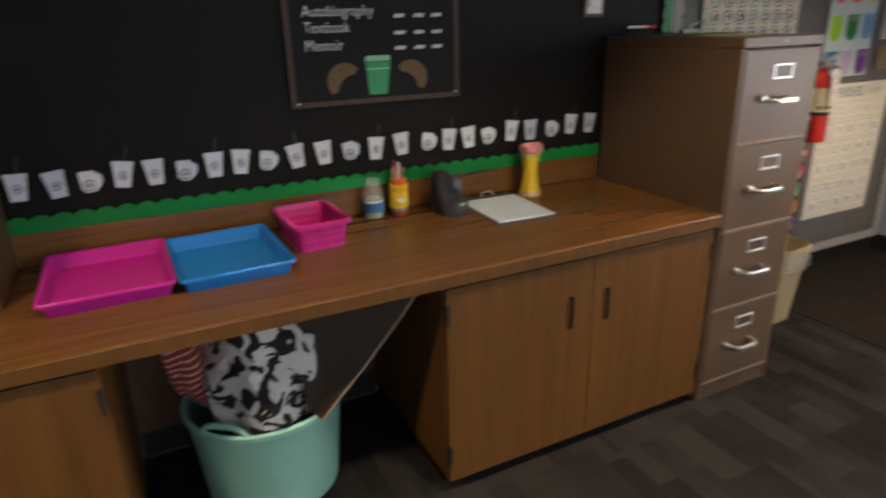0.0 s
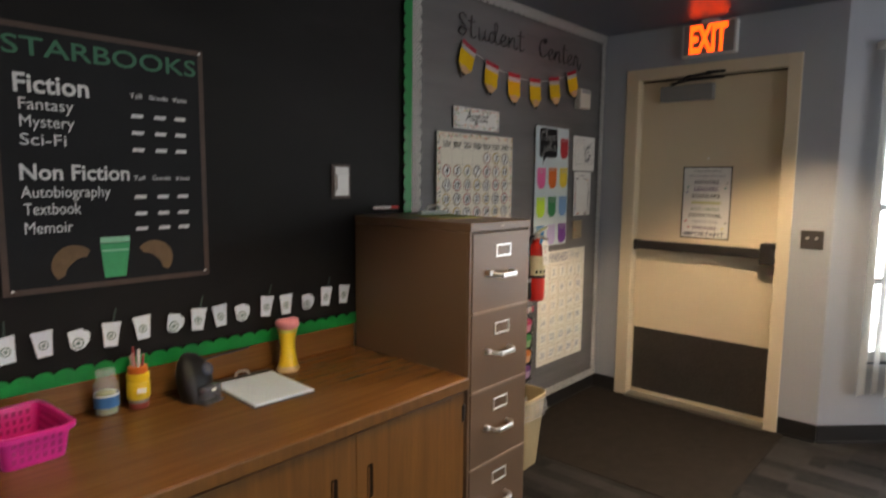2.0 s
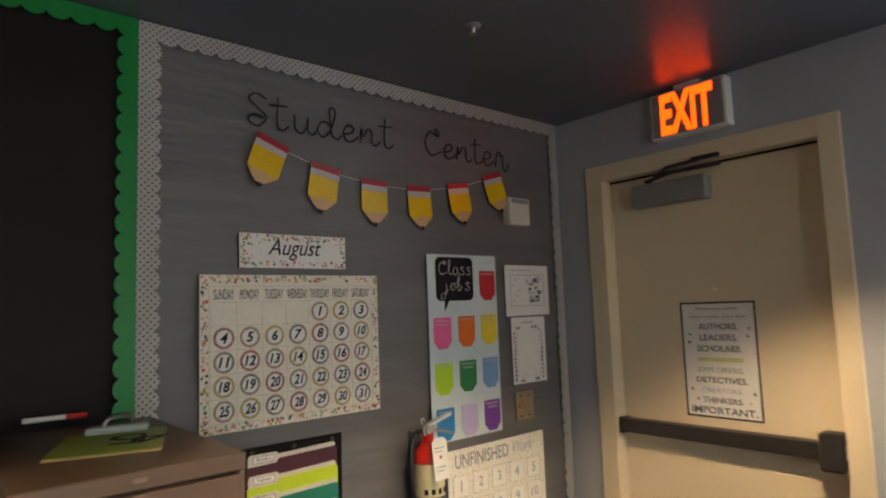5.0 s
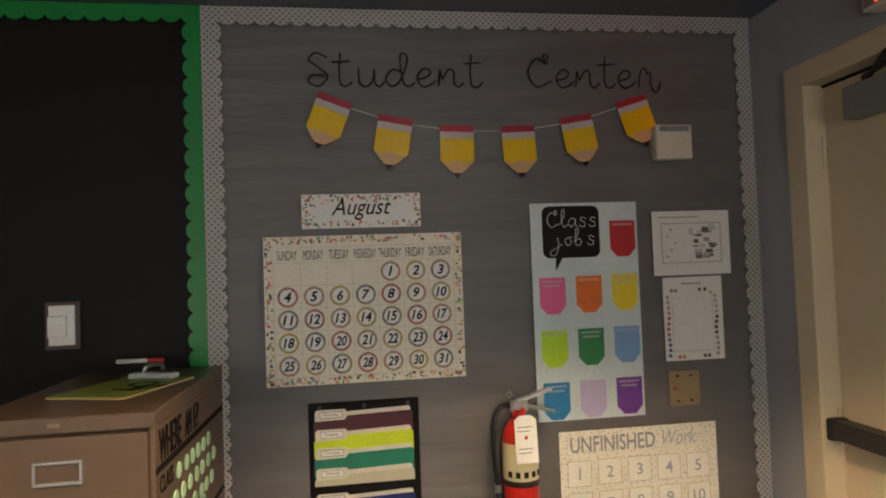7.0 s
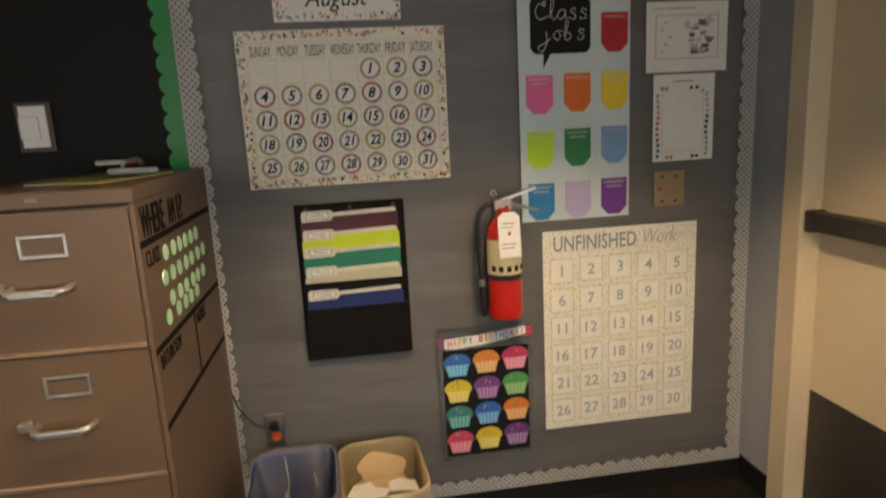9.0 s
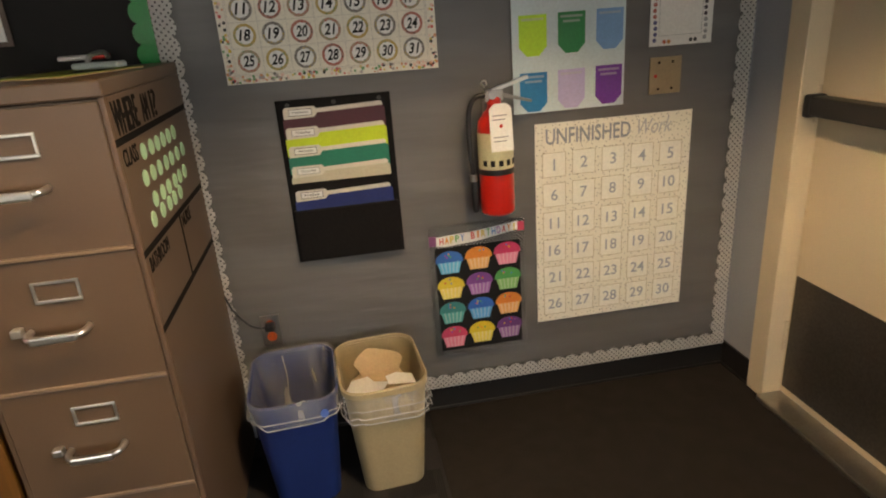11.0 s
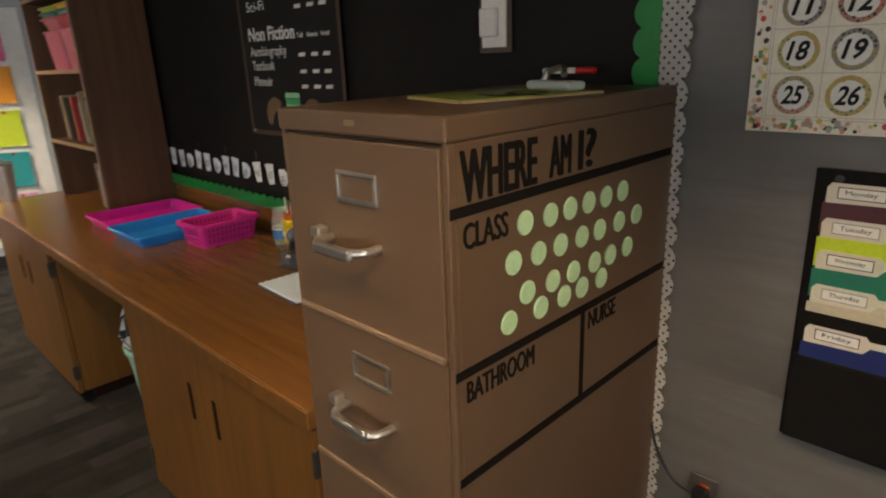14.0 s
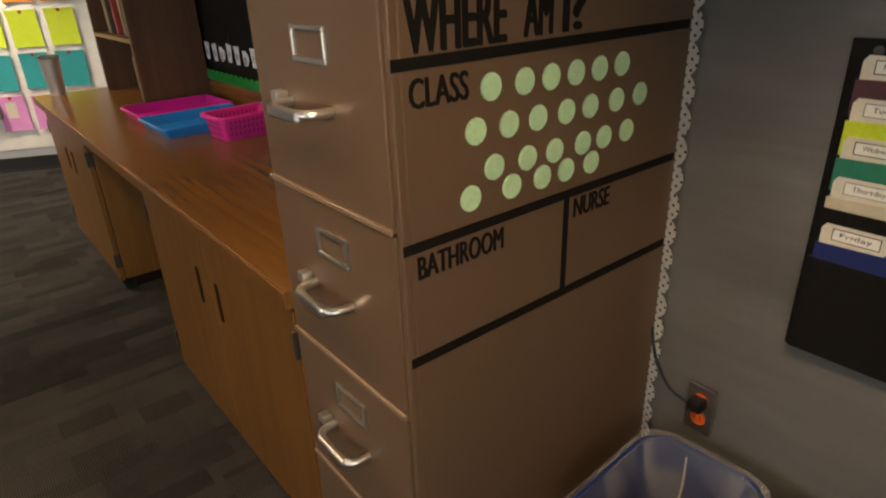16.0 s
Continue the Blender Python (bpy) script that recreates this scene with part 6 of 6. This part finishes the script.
on_side("tape", box(0.006, FD - 0.002, 1.180, 1.195, 0.0002, 0.0008), M_TAPE, "black tape line")
on_side("tape", box(0.007, FD - 0.002, 0.945, 0.960, 0.0002, 0.0008), M_TAPE)
on_side("tape", box(0.009, FD - 0.002, 0.768, 0.784, 0.0002, 0.0008), M_TAPE)
on_side("tape", box(0.324, 0.337, 0.784, 0.945, 0.0002, 0.0008), M_TAPE)
for words, x, y, w, h in (("WHERE", 0.030, 1.198, 0.161, 0.068), ("AM", 0.226, 1.201, 0.054, 0.060), ("I", 0.304, 1.201, 0.010, 0.061), ("?", 0.325, 1.202, 0.028, 0.061),
                          ("CLASS", 0.031, 1.134, 0.093, 0.036), ("BATHROOM", 0.030, 0.904, 0.158, 0.034), ("NURSE", 0.350, 0.907, 0.092, 0.034)):
    k = h / 0.065
    for i, glyph in enumerate(glyphs(letters(words, x, y, w, h, 0.0002, deep=0.0006))):
        me = bpy.data.meshes.new("tmp")
        glyph.to_mesh(me)
        glyph.clear()
        for j, (ox, oy) in enumerate(((-0.0026, 0.0009), (-0.0009, -0.0009), (0.0009, 0.0009), (0.0026, -0.0009))):
            copy = bmesh.new()
            copy.from_mesh(me)
            join(glyph, moved(copy, pose(k * ox, k * oy, 0.00006 * j)))
        bpy.data.meshes.remove(me)
        on_side("letter", glyph, M_TAPE, "black block letter" if i == 0 else "")
ROWS_M = [(1.143, (0.164, 0.228, 0.282, 0.337, 0.392, 0.448)), (1.088, (0.136, 0.198, 0.257, 0.319, 0.375, 0.441, 0.504)), (1.032, (0.170, 0.237, 0.296, 0.362, 0.415, 0.475)), (0.996, (0.125, 0.205, 0.270, 0.324, 0.386))]
mag = None
for z, ys in ROWS_M:
    for k, y in enumerate(ys):
        on_side("magnet", moved(prism(disc(0.0185, 24), 0.0002, 0.0030, 0.0008), pose(y, z + 0.002 * math.sin(9 * y + z), 0)), M_MINT, "round pale mint magnet" if mag is None else "")
        mag = 1

num = thing("number_clipboard", pose(1.868, 1.655, FH, 0, 0, -19), "clipboard with a lime number card on the filing cabinet", "clipboard")
part("board", prism(rounded(0.210, 0.280, 0.010), 0, 0.003), M_CARD, num)
part("card", prism(rounded(0.205, 0.272, 0.004), 0.003, 0.0045), paint((0.29, 0.36, 0.05), 0.45), num, "lime green card")
part("numeral", moved(letters("5", -0.028, -0.080, 0.070, 0.110, 0.0046, align="CENTER", bold=-0.01), pose(0, -0.02, 0, 0, 0, 180)), M_INK, num)
part("numeral", moved(letters("4", -0.028, -0.080, 0.070, 0.110, 0.0046, align="CENTER", bold=-0.01), pose(0.05, -0.03, 0, 0, 0, 180)), M_INK, num)
part("clip_base", box(-0.065, 0.065, 0.090, 0.130, 0.0045, 0.020, 0.006), clear("frosted clear clip", (0.66, 0.74, 0.70), 0.3, 0.75), num)
part("clip_spring", tube([(-0.028, 0.105, 0.018), (-0.020, 0.112, 0.036), (0.018, 0.112, 0.042), (0.034, 0.105, 0.030)], 0.006, 8), M_ALU, num)
mk = thing("marker_pen", pose(1.80, 1.950, FH + 0.030, 0, 90, -4), "white marker pen with a red cap resting on the clip", "marker")
part("barrel", lathe([(0.0055, -0.06), (0.0065, -0.055), (0.0065, 0.030)], 14), M_WHITE, mk, smooth=True)
part("cap", lathe([(0.0070, 0.030), (0.0072, 0.070), (0.0055, 0.076)], 14), M_RED, mk, "red cap", True)

# ---------------------------------------------------------------- waste bins and the tub
def waste_bin(x, y, material, label, turn):
    b = thing("waste_bin", pose(x, y, 0, 0, 0, turn), label, "waste bin", "waste bins by the filing cabinet")
    ring = lambda w, d, z, r: [(px, py, z) for px, py in rounded(w, d, r, 6)]
    part("body", loft([ring(0.185, 0.255, 0.004, 0.045), ring(0.192, 0.262, 0.0, 0.045), ring(0.250, 0.330, 0.372, 0.062), ring(0.245, 0.325, 0.372, 0.060), ring(0.188, 0.256, 0.008, 0.045)], (True, True)), material, b, smooth=True)
    part("rim", loft([ring(0.250, 0.330, 0.360, 0.062), ring(0.262, 0.342, 0.362, 0.068), ring(0.262, 0.342, 0.380, 0.068), ring(0.252, 0.332, 0.384, 0.063), ring(0.243, 0.323, 0.378, 0.059)], (False, False)), material, b, smooth=True)
    return b, ring


def liner(b, ring, rows, folds, seed, inside):
    """A thin bag folded over the rim, with an uneven hem and bunched folds."""
    rnd = random.Random(seed)

    def level(z, grow, slack):
        w, d = 0.250 + grow * 1.2 - (0.372 - min(z, 0.372)) * 0.12, 0.330 + grow * 1.2 - (0.372 - min(z, 0.372)) * 0.14
        out = []
        for i, (px, py, pz) in enumerate(ring(w, d, z, 0.064)):
            k = 1 + slack * (0.010 * math.sin(i * 1.9 + seed) + 0.007 * math.sin(i * 0.7 + 60 * z))
            out.append((px * k, py * k, pz + slack * (0.006 * math.sin(i * 0.33 + seed) + 0.003 * math.sin(i * 1.3 + seed) + rnd.uniform(-0.0015, 0.0015))))
        return out

    part("liner_fold", loft([level(*q) for q in rows], (False, False)), M_BAG, b, "clear plastic bin liner folded over the rim", True)
    for z, grow, thick in folds:
        line = level(z, grow, 1.4)
        part("liner_hem", tube(line + [line[0]], thick, 6, 2), M_HEM, b, "", True)
    if inside:
        wells = []
        for z, k in ((0.384, 0.985), (0.30, 0.93), (0.20, 0.86), (0.10, 0.80)):
            row = ring(0.243 - (0.384 - z) * 0.16, 0.323 - (0.384 - z) * 0.18, z, 0.059)
            wells.append([(px * (k + rnd.uniform(-0.07, 0.02) * (z < 0.38)), py * (k + rnd.uniform(-0.07, 0.02) * (z < 0.38)), pz) for px, py, pz in row])
        part("liner_inside", loft(wells, (False, False)), M_BAG, b, "", True)
        part("liner_crease", tube([(-0.035, 0.140, 0.375), (-0.028, 0.122, 0.30), (-0.036, 0.108, 0.20), (-0.012, 0.090, 0.11)], 0.0022, 6), M_HEM, b, "", True)


b1, rg = waste_bin(2.232, 1.752, M_BINBLUE, "blue plastic waste bin with a clear liner", 3)
liner(b1, rg, ((0.386, 0.000, 0), (0.387, 0.016, 0), (0.372, 0.020, 0), (0.345, 0.019, 0.5), (0.318, 0.012, 1)), ((0.340, 0.021, 0.0016), (0.318, 0.012, 0.0018)), 4, True)
part("liner_knot", moved(lathe([(0.003, 0), (0.010, 0.006), (0.006, 0.016), (0.012, 0.022)], 9), pose(0.085, -0.176, 0.345, 70, 0, 0)), paint((0.05, 0.12, 0.45)), b1)
b2, rg = waste_bin(2.498, 1.752, M_BINTAN, "beige plastic waste bin with a liner and scraps of card", 4)
liner(b2, rg, ((0.362, 0.004, 0), (0.352, 0.014, 0.5), (0.328, 0.021, 1), (0.300, 0.024, 1.2), (0.276, 0.020, 1.4), (0.262, 0.008, 1.4)), ((0.318, 0.024, 0.0011), (0.290, 0.026, 0.0016), (0.263, 0.010, 0.0020)), 8, False)
wave = [(0.075 * math.cos(a) * (1 + 0.10 * math.sin(5 * a)), 0.060 * math.sin(a) * (1 + 0.14 * math.sin(3 * a + 1))) for a in [2 * math.pi * k / 28 for k in range(28)]]
sc = thing("card_scrap", pose(2.498, 1.810, 0.335, 44, 4, 6), "scallop-edged kraft card scrap in the beige bin", "card scrap", "scraps in the bin")
part("card", prism(wave, 0, 0.002), M_CARD, sc)
sc = thing("card_scrap", pose(2.508, 1.734, 0.312, 10, 6, 24), "folded brown card scrap in the beige bin", "card scrap", "scraps in the bin")
part("card", box(-0.08, 0.08, -0.05, 0.05, 0, 0.002), M_CARD, sc)
sc = thing("paper_scrap", pose(2.455, 1.692, 0.340, 18, -14, -28), "torn white paper scrap in the beige bin", "paper scrap", "scraps in the bin")
part("paper", prism([(-0.07, -0.024), (0.062, -0.036), (0.074, 0.004), (0.020, 0.010), (-0.010, 0.034), (-0.066, 0.022)], 0, 0.0015), M_PAPER, sc)
sc = thing("paper_scrap", pose(2.553, 1.704, 0.338, 26, 20, 30), "torn white paper scrap in the beige bin", "paper scrap", "scraps in the bin")
part("paper", prism([(-0.05, -0.018), (0.056, -0.022), (0.060, 0.016), (0.0, 0.026), (-0.045, 0.014)], 0, 0.0015), M_PAPER, sc)
sc = thing("card_scrap", pose(2.498, 1.744, 0.245, 4, 3, 10), "layer of crumpled card filling the beige bin", "card scrap", "scraps in the bin")
part("card", prism([(px * 0.92, py * 0.92) for px, py in rounded(0.19, 0.26, 0.04)], 0, 0.03, 0.008), M_CARD, sc)

TBX, TBY = 0.140, 1.695
tub = thing("round_tub", pose(TBX, TBY, 0) @ Matrix.Diagonal((1.0, 1.0, 1.18, 1)), "mint green flexible plastic tub under the counter", "tub")
part("body", lathe([(0.192, 0.0), (0.203, 0.004), (0.232, 0.262), (0.237, 0.270), (0.234, 0.275), (0.227, 0.270), (0.197, 0.012)], 44), M_MINTTUB, tub, smooth=True)
part("rim", lathe([(0.231, 0.256), (0.240, 0.260), (0.242, 0.273), (0.235, 0.279), (0.227, 0.273)], 44, False), M_MINTTUB, tub, smooth=True)
part("handle", tube([(-0.196, -0.124, 0.272), (-0.176, -0.144, 0.292), (-0.116, -0.194, 0.294), (-0.086, -0.214, 0.272)], 0.008, 10), M_MINTTUB, tub, "moulded loop handle", True)


def bundle(name, label, category, x, y, z, rx, ry, rz, material, seed, amp=0.35, tilt=0):
    bm = bmesh.new()
    bmesh.ops.create_icosphere(bm, subdivisions=4, radius=1)
    for v in bm.verts:
        n1 = noise.noise(v.co * 1.9 + Vector((seed, 0, 0)))
        n2 = abs(noise.noise(v.co * 4.2 + Vector((0, seed, 0))))
        k = 1 + amp * n1 - amp * 0.55 * n2
        v.co = Vector((v.co.x * rx * k, v.co.y * ry * k, v.co.z * rz * k))
    ob = link_mesh(name, bm, material, smooth=True)
    ob.matrix_basis = pose(x, y, z, 0, tilt, 0)
    return tagged(ob, label, category)


bundle("fleece_blanket", "bunched black-and-white print fleece blanket in the mint tub", "blanket", TBX + 0.015, TBY - 0.03, 0.455, 0.215, 0.200, 0.235, M_COW, 3.3, 0.30, 6)
bundle("striped_cushion", "red cushion with pale stripes stuffed in the mint tub", "cushion", TBX - 0.195, TBY + 0.03, 0.47, 0.070, 0.115, 0.150, M_REDCLOTH, 7.7, 0.2, -14)
sack = bmesh.new()
for j in range(13):
    for i in range(13):
        u, v = i / 12, j / 12
        sack.verts.new((0.08 + 0.34 * u * (0.12 + 0.88 * v) + 0.02 * v, -0.20 + 0.035 * math.sin(3 * u + 2 * v) + 0.03 * v, 0.35 + 0.32 * v - 0.03 * u * (1 - v)))
sack.verts.ensure_lookup_table()
for j in range(12):
    for i in range(12):
        a = j * 13 + i
        sack.faces.new((sack.verts[a], sack.verts[a + 1], sack.verts[a + 14], sack.verts[a + 13]))
bmesh.ops.solidify(sack, geom=sack.faces[:], thickness=0.004)
sk = thing("folded_sack", pose(TBX - 0.005, TBY - 0.04, 0), "stiff grey-brown cloth sack with a pale seam in the tub", "sack")
part("panel", sack, M_SACK, sk, smooth=True)
seam = []
for j in range(8):
    v = j / 7
    seam.append((0.08 + 0.34 * (0.12 + 0.88 * v) + 0.02 * v, -0.202 + 0.035 * math.sin(3 + 2 * v) + 0.03 * v, 0.35 + 0.32 * v - 0.03 * (1 - v)))
part("seam", tube(seam, 0.0035, 8, 3), paint((0.34, 0.28, 0.21)), sk, "pale sewn seam", True)

# ---------------------------------------------------------------- colour card board on the angled far wall
d = Vector((NW_B[0] - NW_A[0], NW_B[1] - NW_A[1], 0))
ANG = math.degrees(math.atan2(d.y, d.x))
FAR = pose(NW_A[0], NW_A[1], 0, 0, 0, ANG) @ pose(0, 0, 0, 90, 0, 0)
SPAN = d.length
backing("board_white", 0.25, SPAN - 0.03, 0.165, 1.80, M_WHITEPAPER, "white crumpled paper covering a bulletin board", 0.006, 0.004, m=FAR)
TONES = [((0.68, 0.13, 0.30), "pink"), ((0.76, 0.29, 0.02), "orange"), ((0.50, 0.62, 0.03), "lime"), ((0.01, 0.30, 0.33), "teal"), ((0.66, 0.26, 0.58), "violet")]
rnd = random.Random(31)
for r, (colr, nm) in enumerate(TONES):
    for c in range(10):
        s = SPAN - 0.245 - 0.236 * c + rnd.uniform(-0.006, 0.006)
        if s < 0.35:
            continue
        z = 1.712 - 0.290 * r + rnd.uniform(-0.006, 0.006)
        cd = thing("colour_card", FAR @ pose(s, z, 0.016, 0, 0, rnd.uniform(-1.5, 1.5)), nm + " paper card pinned to the white board", "paper card", nm + " cards on the white board")
        part("card", sheet(0.188, 0.246, 0.001, 0, 0.010, -0.094, -0.246), paint(colr, 0.6), cd)
        part("push_pin", moved(lathe([(0.011, 0), (0.008, 0.004), (0.011, 0.012), (0.006, 0.014)], 12), pose(0, -0.012, 0.002)), paint((0.30, 0.02, 0.03), 0.3), cd, "dark red push pin", True)
disp = thing("wall_dispenser", FAR @ pose(SPAN - 0.83, 0.455, 0.014), "small grey plastic box on the white board", "box")
part("case", box(-0.04, 0.04, -0.055, 0.055, 0, 0.045, 0.008), M_GREYMETAL, disp)
outl = thing("ivory_outlet", FAR @ pose(SPAN - 0.722, 0.455, 0.012), "ivory wall outlet on the white board", "outlet")
part("plate", box(-0.035, 0.035, -0.057, 0.057, 0, 0.006, 0.002), M_IVORY, outl)
for py in (-0.02, 0.02):
    part("socket", prism(disc(0.014, 14, 0, py), 0.006, 0.0075), M_IVORY, outl)

dev = thing("wall_device", FAR @ pose(SPAN - 0.33, 1.835, 0.0), "small white wall device with a dark lens above the white board", "wall device")
part("case", box(-0.032, 0.032, 0, 0.10, 0, 0.035, 0.006), M_WHITE, dev)
part("lens", prism(disc(0.012, 14, 0, 0.035), 0.035, 0.038), M_CHAR, dev, "dark round lens")
